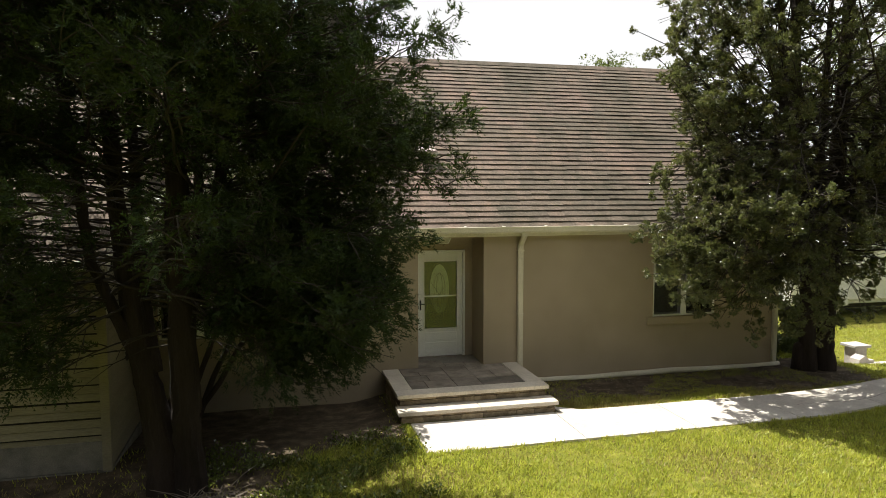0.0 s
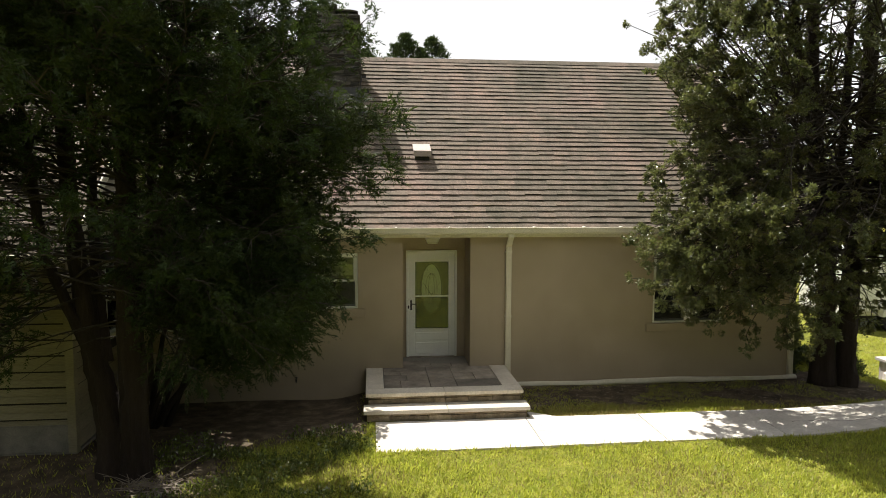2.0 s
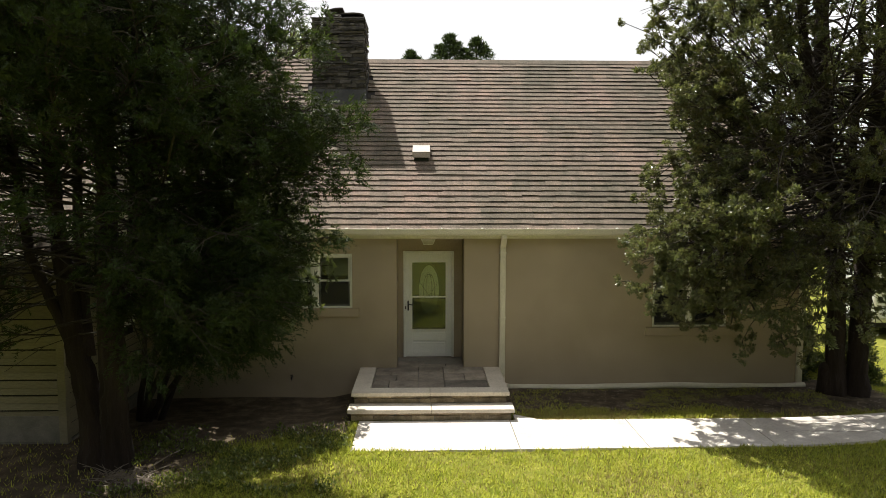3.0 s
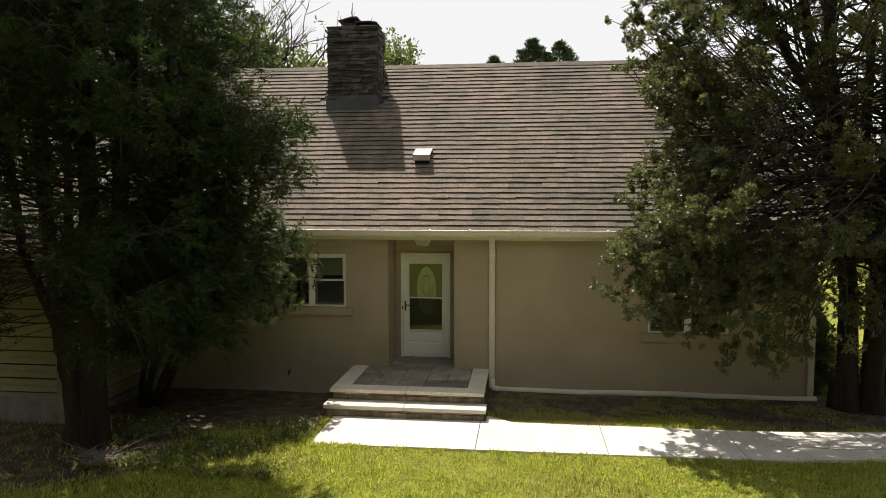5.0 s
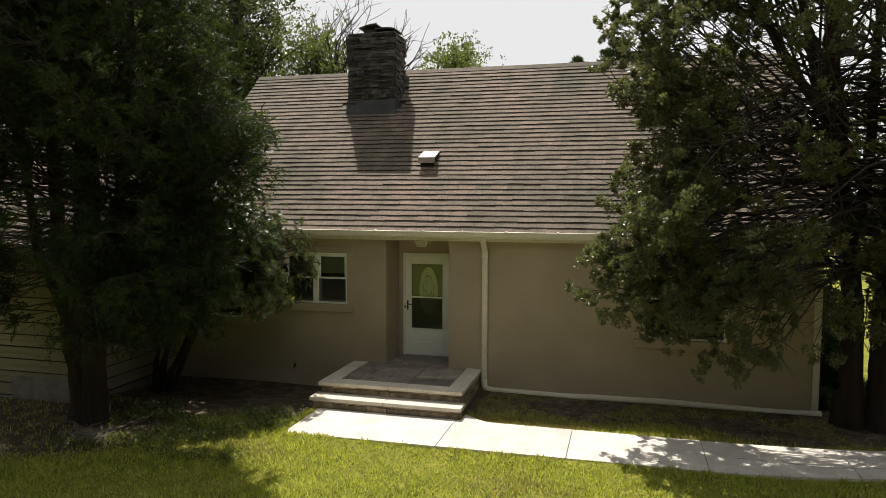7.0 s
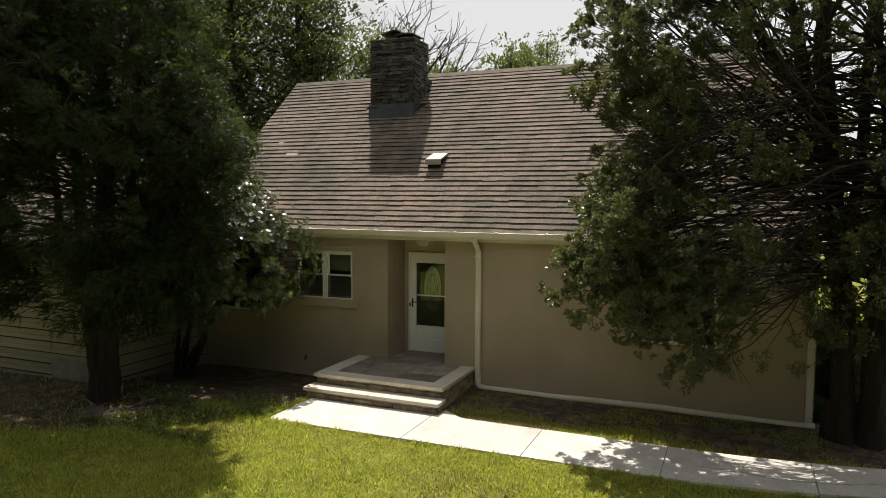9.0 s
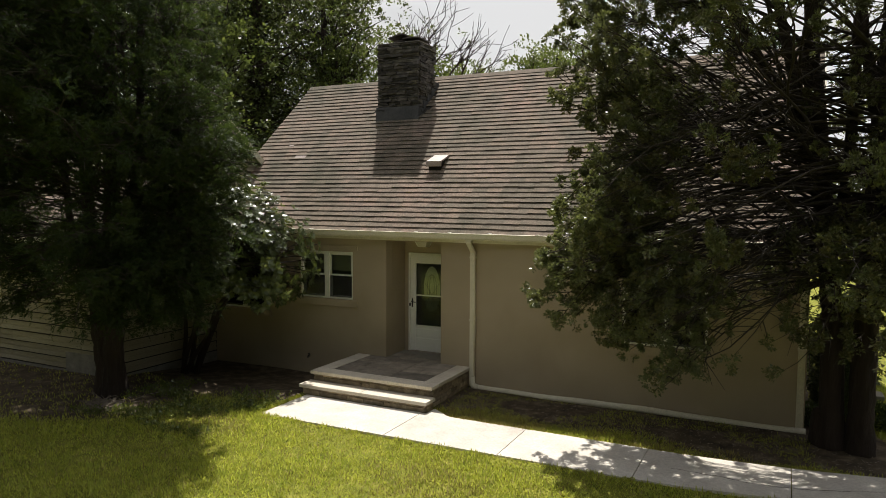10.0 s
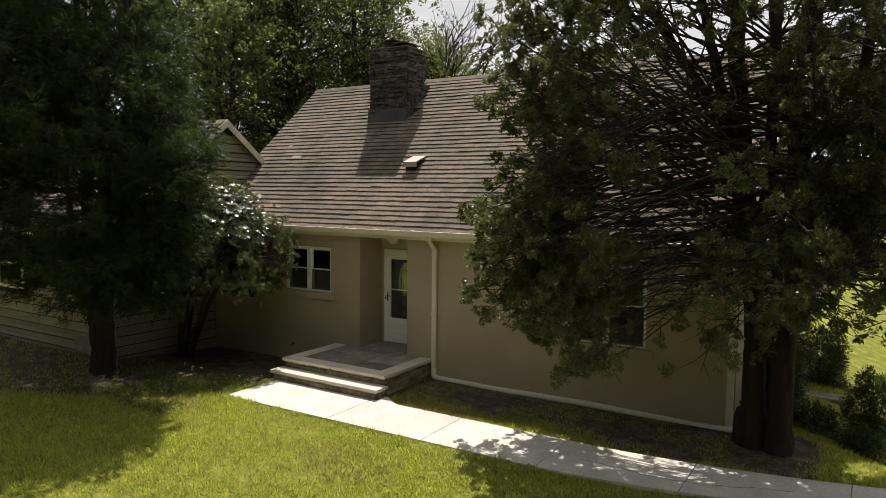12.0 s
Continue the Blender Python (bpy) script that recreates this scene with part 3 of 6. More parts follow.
boxes("closer", [(dx0 + 0.03, dx0 + 0.05, ya - 0.035, ya - 0.002, 1.30, 1.36)], BLACK, storm)
boxes("threshold", [(dx0, dx1, 12.98, 13.12, 0.34, dz0)], FLAG, storm, "dark stone threshold")
front = new("front_door")
front.parent, front.matrix_parent_inverse = house, placed(house).inverted()
front["label"] = "grey front door with an oval leaded light"
boxes("door_leaf", [(dx0 + 0.01, dx1 - 0.01, 13.150, 13.195, dz0, dz1)], DOORGREY, front)
ocx, ocz, orx, orz = 4.115, 1.655, 0.195, 0.475
ring = lambda k, rx, rz: [(ocx + rx * math.cos(2 * math.pi * i / k), ocz + rz * math.sin(2 * math.pi * i / k)) for i in range(k)]
bm = bmesh.new()
prism(bm, ring(40, orx, orz), 13.138, 13.149, "y")
part("oval_light", bm, OVAL, front, "pale frosted oval glass")
bm = bmesh.new()
pts = [(x, 13.142, z) for x, z in ring(40, orx + 0.006, orz + 0.006)]
tube(bm, pts + pts[:1], 0.014, 6, False)
part("oval_moulding", bm, DOORGREY, front)
bm = bmesh.new()
for rx, rz in ((0.11, 0.30), (0.055, 0.30)):
    pts = [(x, 13.136, z) for x, z in ring(28, rx, rz)]
    tube(bm, pts + pts[:1], 0.004, 4, False)
for dx in (-0.10, 0.10):
    tube(bm, [(ocx + dx * 1.6, 13.136, ocz + 0.12), (ocx, 13.136, ocz - 0.12)], 0.004, 4)
part("lead_came", bm, BLACK, front)

# porch lamp under the niche soffit
lamp = thing("porch_lamp", (4.10, 12.80, 2.683), "small white flush lamp under the entry ceiling", "lamp")
bm = bmesh.new()
for (za, ha, wa), (zb, hb, wb) in (((2.683, 0.15, 0.15), (2.655, 0.15, 0.15)),):
    box(bm, 3.96, 4.24, 12.66, 12.94, 2.655, 2.682, 0.006)
part("lamp_base", bm, WHITE, lamp)
bm = bmesh.new()
top = [bm.verts.new((4.10 + sx * 0.125, 12.80 + sy * 0.125, 2.654)) for sx, sy in ((-1, -1), (1, -1), (1, 1), (-1, 1))]
bot = [bm.verts.new((4.10 + sx * 0.085, 12.80 + sy * 0.085, 2.560)) for sx, sy in ((-1, -1), (1, -1), (1, 1), (-1, 1))]
bm.faces.new(bot)
for k in range(4):
    bm.faces.new((top[k], top[(k + 1) % 4], bot[(k + 1) % 4], bot[k]))
part("lamp_glass", bm, SHADE, lamp, "pale ribbed glass")
bm = bmesh.new()
for k in range(4):
    tube(bm, [top_ for top_ in ((4.10 + (-1, 1, 1, -1)[k] * 0.126, 12.80 + (-1, -1, 1, 1)[k] * 0.126, 2.655), (4.10 + (-1, 1, 1, -1)[k] * 0.086, 12.80 + (-1, -1, 1, 1)[k] * 0.086, 2.558))], 0.008, 5)
box(bm, 4.01, 4.19, 12.71, 12.89, 2.545, 2.559, 0.003)
part("lamp_cage", bm, WHITE, lamp)

# garden tap on the wall
tap = thing("garden_tap", (1.65, YF, 0.2), "dark garden tap on the stucco wall", "tap")
bm = bmesh.new()
tube(bm, [(1.65, YF + 0.0, 0.20), (1.65, YF - 0.05, 0.20), (1.65, YF - 0.07, 0.185), (1.65, YF - 0.07, 0.155)], [0.013, 0.013, 0.013, 0.010], 8)
part("spout", bm, BLACK, tap)
bm = bmesh.new()
tube(bm, [(1.65, YF - 0.035, 0.205), (1.65, YF - 0.04, 0.235)], 0.006, 6)
tube(bm, [(1.628, YF - 0.04, 0.238), (1.672, YF - 0.04, 0.238)], 0.008, 6)
part("tap_wheel", bm, BLACK, tap)

# ---- chimney ----
CX0, CX1, CY0, CY1, CTOP = 1.66, 2.76, 15.02, 15.86, 7.14
chimney = new("chimney")
chimney.parent, chimney.matrix_parent_inverse = house, placed(house).inverted()
chimney["label"] = "broad grey stone chimney with a metal cap"
boxes("chimney_core", [(CX0 + 0.03, CX1 - 0.03, CY0 + 0.03, CY1 - 0.03, 4.6, CTOP - 0.03)], FLASH, chimney)
boxes("chimney_crown", [(CX0 - 0.02, CX1 + 0.02, CY0 - 0.02, CY1 + 0.02, CTOP + 0.006, CTOP + 0.036)], STONE, chimney, bevel=0.012)
bm = bmesh.new()
zf = roof_z(CY0)
prism(bm, [(CY0 - 0.05, zf - 0.03), (CY0 + 0.02, zf + 0.03), (CY0 + 0.02, zf + 0.30), (CY0 - 0.025, zf + 0.30)], CX0 - 0.03, CX1 + 0.03, "x")
part("apron_flashing", bm, FLASH, chimney, "dark lead apron")
for x0, x1 in ((CX0 - 0.03, CX0 + 0.02), (CX1 - 0.02, CX1 + 0.03)):
    bm = bmesh.new()
    y = CY0 + 0.021
    while y < CY1:
        z = roof_z(y + 0.14)
        prism(bm, [(y, roof_z(y) - 0.02), (y + 0.20, roof_z(y + 0.20) - 0.02), (y + 0.20, z + 0.13), (y, z + 0.13)], x0 + 0.002 * (int(y * 10) % 2), x1, "x")
        y += 0.201
    part("step_flashing", bm, FLASH, chimney)
cap = boxes("cap_collar", [(1.98, 2.26, 15.25, 15.62, CTOP + 0.03, CTOP + 0.15), (2.34, 2.68, 15.25, 15.62, CTOP + 0.03, CTOP + 0.12)], RUST, chimney)
for x0, x1, z, tilt in ((1.88, 2.30, CTOP + 0.23, -0.035), (2.26, 2.74, CTOP + 0.15, 0.012)):
    bm = bmesh.new()
    n = 5
    top = [(x0 + (x1 - x0) * i / n, z - tilt * (2 * i / n - 1) + 0.022 * math.sin(math.pi * i / n) + 0.006 * math.sin(5.1 * i)) for i in range(n + 1)]
    prism(bm, top + [(x, zz - 0.028) for x, zz in reversed(top)], 15.14, 15.72, "y")
    part("cap_lid", bm, RUST, chimney, "rusted sheet-metal rain lid")
    for px in (x0 + 0.08, x1 - 0.08):
        for py in (15.26, 15.60):
            bm = bmesh.new()
            tube(bm, [(px, py, CTOP + 0.03), (px, py, z)], 0.010, 5)
            part("cap_leg", bm, RUST, chimney)

# roof vent
vent = new("roof_vent")
vent.parent, vent.matrix_parent_inverse = house, placed(house).inverted()
vent["label"] = "boxy pale metal roof vent"
vy0, vy1 = 13.46, 13.86
zt = roof_z(vy1) + 0.05
bm = bmesh.new()
prism(bm, [(vy0 + 0.06, roof_z(vy0 + 0.06) + 0.02), (vy1 - 0.01, roof_z(vy1) + 0.02), (vy1 - 0.01, roof_z(vy1) + 0.03), (vy0 + 0.06, zt - 0.17)], 3.83, 4.11, "x")
part("vent_body", bm, BLACK, vent)
bm = bmesh.new()
prism(bm, [(vy0, zt - 0.25), (vy0, zt - 0.14), (vy1, zt + 0.01), (vy1, zt - 0.03), (vy0 + 0.03, zt - 0.16), (vy0 + 0.03, zt - 0.25)], 3.80, 4.14, "x")
part("vent_hood", bm, VENTPAINT, vent, "pale pinkish hood")

for x, y, w_, d_ in ((-0.45, 14.28, 0.14, 0.06), (0.00, 13.92, 0.32, 0.09)):
    bm = bmesh.new()
    prism(bm, [(y, roof_z(y) + 0.024), (y + d_, roof_z(y + d_) + 0.024), (y + d_, roof_z(y + d_) + 0.030), (y, roof_z(y) + 0.030)], x, x + w_, "x")
    part("patch_plate", bm, VENTPAINT, roof, "small pale metal patch")

# ---- side wing ----
WY0, WYR, WX0, WZ0, WP = 9.59, 12.65, -10.5, 2.70, 0.78
wing = thing("side_wing", (-5.0, 12.6, 0), "cream clapboard wing with a shingled gable roof", "house")
wing_z = lambda y: WZ0 + WP * (min(y, 2 * WYR - y) - 9.25)
win_s = (10.75, 11.85, 1.34, 2.40)
# dark backing, seen in the board gaps in place of lap shadows
bm = bmesh.new()
box(bm, WX0, XL - 0.03, WY0 + 0.03, WY0 + 0.2, -0.3, 2.75)
part("wall", bm, GAP_SHADE_FELT, wing)
bm = bmesh.new()
for za, zb, ya_, yb_ in ((-0.3, win_s[2], WY0 + 0.2, 15.5), (win_s[2], win_s[3], WY0 + 0.2, win_s[0]), (win_s[2], win_s[3], win_s[1], 15.5), (win_s[3], 2.95, WY0 + 0.2, 15.5)):
    box(bm, XL - 0.18, XL - 0.03, ya_, yb_, za, zb)
prism(bm, [(9.62, 2.951), (15.68, 2.951), (WYR, wing_z(WYR) - 0.08)], XL - 0.18, XL - 0.03, "x")
part("wall", bm, GAP_SHADE_FELT, wing)
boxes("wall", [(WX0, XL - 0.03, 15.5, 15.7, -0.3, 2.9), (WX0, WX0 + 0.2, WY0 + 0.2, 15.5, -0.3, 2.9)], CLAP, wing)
boxes("foundation", [(WX0, XL - 0.005, WY0 - 0.02, WY0 + 0.03, -0.3, 0.02)], MORTAR, wing)
boxes("foundation", [(XL - 0.03, XL + 0.012, WY0 - 0.02, YF - 0.002, -0.35, 0.02)], MORTAR, wing)
boxes("corner_board", [(XL - 0.09, XL + 0.018, WY0 - 0.03, WY0 - 0.004, 0.02, 2.70), (XL - 0.004, XL + 0.018, WY0 - 0.004, WY0 + 0.08, 0.02, 2.70)], CLAP, wing)
bm = bmesh.new()
prism(bm, [(9.25, wing_z(9.25) - 0.09), (WYR, wing_z(WYR) - 0.09), (WYR, wing_z(WYR)), (9.25, wing_z(9.25))], WX0 - 0.2, XL + 0.10, "x")
wing_roof = part("roof", bm, SHINGLE_REST, wing, "brown asphalt shingles on the wing")
bm = bmesh.new()
prism(bm, [(WYR, wing_z(WYR) - 0.09), (2 * WYR - 9.25, wing_z(9.25) - 0.09), (2 * WYR - 9.25, wing_z(9.25)), (WYR, wing_z(WYR))], WX0 - 0.2, XL + 0.10, "x")
part("back_slope", bm, SHINGLE_REST, wing_roof)
for sgn in (-1, 1):
    ends = [(WYR, wing_z(WYR)), (WYR + sgn * 3.4, wing_z(9.25))]
    bm = bmesh.new()
    prism(bm, [(ends[0][0], ends[0][1] - 0.19), (ends[1][0], ends[1][1] - 0.19), (ends[1][0], ends[1][1] - 0.005), (ends[0][0], ends[0][1] - 0.005)], XL + 0.101, XL + 0.125, "x")
    part("rake_board", bm, TRIM, wing_roof, "cream rake board")
boxes("skirt_panel", [(-2.35, XL - 0.092, WY0 - 0.022, WY0 - 0.012, 0.03, 0.40)], MORTAR, wing, "plain dark weathered panel at the wall foot", bevel=0.003)
win_f = (-5.62, -4.54, 1.28, 2.40)
fw = new("window")
fw.parent, fw.matrix_parent_inverse = wing, placed(wing).inverted()
fw["label"] = "white framed double-hung window in the clapboard"
xa, xb, za, zb = win_f
ym = WY0 - 0.02
boxes("window_frame", [(xa - 0.07, xa + 0.02, ym, WY0 + 0.029, za - 0.05, zb + 0.07), (xb - 0.02, xb + 0.07, ym, WY0 + 0.029, za - 0.05, zb + 0.07), (xa + 0.02, xb - 0.02, ym, WY0 + 0.029, zb - 0.02, zb + 0.07), (xa + 0.02, xb - 0.02, ym - 0.02, WY0 + 0.029, za - 0.05, za + 0.02)], WHITE, fw, bevel=0.004)
boxes("sash", [(xa + 0.02, xb - 0.02, ym + 0.012, WY0 + 0.02, (za + zb) / 2 - 0.025, (za + zb) / 2 + 0.025)], WHITE, fw)
for z0, z1 in ((za + 0.02, (za + zb) / 2 - 0.025), ((za + zb) / 2 + 0.025, zb - 0.02)):
    pane = boxes("pane", [(xa + 0.02, xb - 0.02, WY0 + 0.012, WY0 + 0.018, z0, z1)], GLASS, fw)
    pane.visible_shadow = False
boxes("gutter", [(WX0 - 0.2, XL + 0.10, 9.13, 9.245, WZ0 - 0.10, WZ0 + 0.005)], TRIM, wing, bevel=0.01)
boxes("soffit", [(WX0 - 0.2, XL + 0.10, 9.27, WY0 - 0.035, WZ0 - 0.11, WZ0 - 0.092)], TRIM, wing)
w = new("window")
w.parent, w.matrix_parent_inverse = wing, placed(wing).inverted()
w["label"] = "white framed side window"
ya_, yb_, za, zb = win_s
ym = (ya_ + yb_) / 2
boxes("window_frame", [(XL - 0.10, XL + 0.03, ya_ - 0.06, ya_ + 0.03, za - 0.06, zb + 0.06), (XL - 0.10, XL + 0.03, yb_ - 0.03, yb_ + 0.06, za - 0.06, zb + 0.06), (XL - 0.10, XL + 0.03, ya_ + 0.03, yb_ - 0.03, zb - 0.03, zb + 0.06), (XL - 0.10, XL + 0.045, ya_ + 0.03, yb_ - 0.03, za - 0.06, za + 0.03)], WHITE, w, bevel=0.004)
boxes("sash", [(XL - 0.06, XL - 0.02, ya_ + 0.03, yb_ - 0.03, (za + zb) / 2 - 0.025, (za + zb) / 2 + 0.025)], WHITE, w)
pane = boxes("pane", [(XL - 0.05, XL - 0.044, ya_ + 0.03, yb_ - 0.03, za + 0.03, zb - 0.03)], GLASS, w)
pane.visible_shadow = False

# ---- porch ----
PT, PX0, PX1, PY0 = 0.365, 2.875, 5.375, 10.70
porch = thing("porch", (4.12, 11.4, 0), "raised stone entry porch with two steps", "porch")
boxes("porch_core", [(PX0 + 0.14, PX1 - 0.14, PY0 + 0.14, YF - 0.003, -0.2, PT - 0.06), (PX0 + 0.14, PX1 - 0.14, PY0 - 0.20, PY0 + 0.14, -0.2, 0.125)], MORTAR, porch)
boxes("porch_core", [(RECESS[0] + 0.002, RECESS[1] - 0.002, YF + 0.002, 12.978, -0.2, PT - 0.045)], MORTAR, porch)
BW = 0.29
for spec in ((PX0, PX0 + 1.24, PY0, PY0 + BW), (PX0 + 1.246, PX1, PY0, PY0 + BW), (PX0, PX0 + BW, PY0 + BW + 0.006, YF - 0.004), (PX1 - BW, PX1, PY0 + BW + 0.006, YF - 0.004)):
    boxes("coping_slab", [(*spec, PT - 0.06, PT)], LIME, porch, bevel=0.008)
rng = random.Random(4)
fx0, fx1, fy0, fy1 = PX0 + BW + 0.006, PX1 - BW - 0.006, PY0 + BW + 0.006, YF - 0.004


def flags(x0, x1, y0, y1):
    if x1 - x0 > 0.80 or (x1 - x0 > 0.5 and x1 - x0 >= y1 - y0 and rng.random() < 0.55):
        c = x0 + (x1 - x0) * rng.uniform(0.30, 0.70)
        flags(x0, c, y0, y1), flags(c, x1, y0, y1)
    elif y1 - y0 > 0.56:
        c = y0 + (y1 - y0) * rng.uniform(0.30, 0.70)
        flags(x0, x1, y0, c), flags(x0, x1, c, y1)
    else:
        boxes("flagstone", [(x0 + 0.005, x1 - 0.005, y0 + 0.005, y1 - 0.005, PT - 0.06, PT - 0.006 + rng.uniform(-0.002, 0.003))], FLAG, porch, bevel=0.005)


flags(fx0, fx1, fy0, fy1)
flags(RECESS[0] + 0.005, RECESS[1] - 0.005, YF, 12.975)
boxes("tread_slab", [(PX0 - 0.03, 4.13, PY0 - 0.30, PY0 + 0.05, 0.125, 0.185)], LIME, porch, bevel=0.008)
boxes("tread_slab", [(4.136, PX1 + 0.045, PY0 - 0.30, PY0 + 0.05, 0.125, 0.185)], LIME, porch, bevel=0.008)


def veneer(axis, a0, a1, fixed, z0, z1, inward):
    """A face of split stones, proud of the core, along one axis."""
    z, row = z0, 0
    while z < z1 - 0.02:
        h = min(rng.uniform(0.055, 0.085), z1 - z)
        if z1 - z - h < 0.03:
            h = z1 - z
        a = a0
        while a < a1 - 0.01:
            ln = min(rng.uniform(0.16, 0.42), a1 - a)
            if a1 - a - ln < 0.08:
                ln = a1 - a
            d = rng.uniform(0.0, 0.014)
            lo, hi = sorted((fixed + inward * d, fixed + inward * 0.10))
            sp = (a + 0.004, a + ln - 0.004, lo, hi) if axis == "x" else (lo, hi, a + 0.004, a + ln - 0.004)
            bm = bmesh.new()
            box(bm, *sp, z + 0.004, z + h - 0.004)
            for v_ in bm.verts:
                v_.co += Vector((rng.uniform(-0.007, 0.007), rng.uniform(-0.007, 0.007), rng.uniform(-0.003, 0.003)))
            part("veneer_stone", bm, VENEER, porch)
            a += ln
        z += h


veneer("x", PX0 + 0.04, PX1 - 0.04, PY0 + 0.04, 0.187, PT - 0.062, 1)
veneer("x", PX0 + 0.02, PX1 - 0.0, PY0 - 0.25, 0.0, 0.123, 1)
veneer("y", PY0 + 0.145, YF - 0.01, PX1 - 0.04, -0.1, PT - 0.062, -1)
veneer("y", PY0 + 0.145, YF - 0.01, PX0 + 0.04, -0.2, PT - 0.062, 1)
veneer("y", PY0 - 0.145, PY0 + 0.05, PX1 - 0.0, -0.05, 0.123, -1)
veneer("y", PY0 - 0.145, PY0 + 0.05, PX0 + 0.02, -0.1, 0.123, 1)


# ---- trees ----
def stem_point(stem, z):
    for a, b in zip(stem, stem[1:]):
        if a[2] <= z <= b[2]:
            t = (z - a[2]) / (b[2] - a[2])
            return np.array([a[i] + (b[i] - a[i]) * t for i in range(4)])
    return np.array(stem[-1] if z > stem[-1][2] else stem[0], float)


def bark_tube(bm, stem, rng, sides=22, step=0.12):
    zs = np.arange(stem[0][2], stem[-1][2], step)
    pts = [stem_point(stem, z) for z in zs] + [np.array(stem[-1], float)]
    jig = lambda p: (p[0] + rng.normal() * 0.005, p[1] + rng.normal() * 0.005, p[2])
    first = len(bm.verts)
    tube(bm, [jig(p) for p in pts], [float(p[3]) for p in pts], sides)
    bm.verts.ensure_lookup_table()
    ridge = rng.normal(size=sides) * 0.085
    for k, v_ in enumerate(bm.verts[first:first + sides * len(pts)]):
        c = Vector(pts[k // sides][:3])
        grain = ridge[(k + k // sides // 3) % sides] + rng.normal() * 0.025
        v_.co = c + (v_.co - c) * (1 + grain)


def leaf_tris(c, d, side, length, width):
    """Slim pointed leaves, one triangle each."""
    w_ = side * (width * 0.5)[:, None]
    v = np.stack([c - w_, c + w_, c + d * length[:, None]], 1)
    return v.reshape(-1, 3), np.arange(len(c) * 3).reshape(-1, 3)


def feathers(rng, tips, dirs, fronds, per, reach, length, width, droop):
    """Feathery plumes: fronds that fan out from each tip, with fine leaflets along them."""
    n = len(tips) * fronds
    base = np.repeat(tips, fronds, 0) + rng.normal(size=(n, 3)) * reach * 0.32
    ax = unit(np.repeat(dirs, fronds, 0) + rng.normal(size=(n, 3)) * 0.55 + np.array([0, 0, droop]))
    side = unit(np.cross(ax, rng.normal(size=(n, 3)) + np.array([0, 0, 0.8])))
    t = np.linspace(0.05, 1, per)[None, :, None]
    sign = np.where(np.arange(per) % 2 == 0, 1.0, -1.0)[None, :, None]
    size = reach * rng.uniform(0.7, 1.25, (n, 1, 1))
    p = base[:, None] + ax[:, None] * t * size + rng.normal(size=(n, per, 3)) * 0.006 + np.array([0, 0, -0.035]) * t * t
    d = unit(ax[:, None] * 0.85 + side[:, None] * sign * 0.75 + rng.normal(size=(n, per, 3)) * 0.18)
    s_ = unit(np.cross(d, np.cross(ax, side)[:, None] + rng.normal(size=(n, per, 3)) * 0.35))
    ln = (length * (1.15 - 0.55 * t) * rng.uniform(0.75, 1.25, (n, per, 1))).ravel()
    return leaf_tris(p.reshape(-1, 3), d.reshape(-1, 3), s_.reshape(-1, 3), ln, width * ln / length)


def tufts(rng, tips, dirs, lobes, per, size, length, width):
    """Compact tufts: a few dense knobs of scale leaves round each tip."""
    n = len(tips) * lobes
    tip, way = np.repeat(tips, lobes, 0), np.repeat(dirs, lobes, 0)
    grow_ = np.repeat(rng.uniform(0.6, 1.3, len(tips)), lobes)[:, None] * size
    out = unit(rng.normal(size=(n, 3)) + way * 0.7 + np.array([0, 0, 0.25]))
    core = tip + out * grow_ * rng.uniform(0.35, 1.0, (n, 1))
    off = unit(rng.normal(size=(n, per, 3))) * rng.random((n, per, 1)) ** 0.5
    p = core[:, None] + off * grow_[:, None] * 0.36
    d = unit(out[:, None] * 0.7 + off * 0.8 + rng.normal(size=(n, per, 3)) * 0.3)
    s_ = unit(np.cross(d, rng.normal(size=(n, per, 3))))
    ln = length * rng.uniform(0.65, 1.3, n * per)
    return leaf_tris(p.reshape(-1, 3), d.reshape(-1, 3), s_.reshape(-1, 3), ln, width * ln / length)


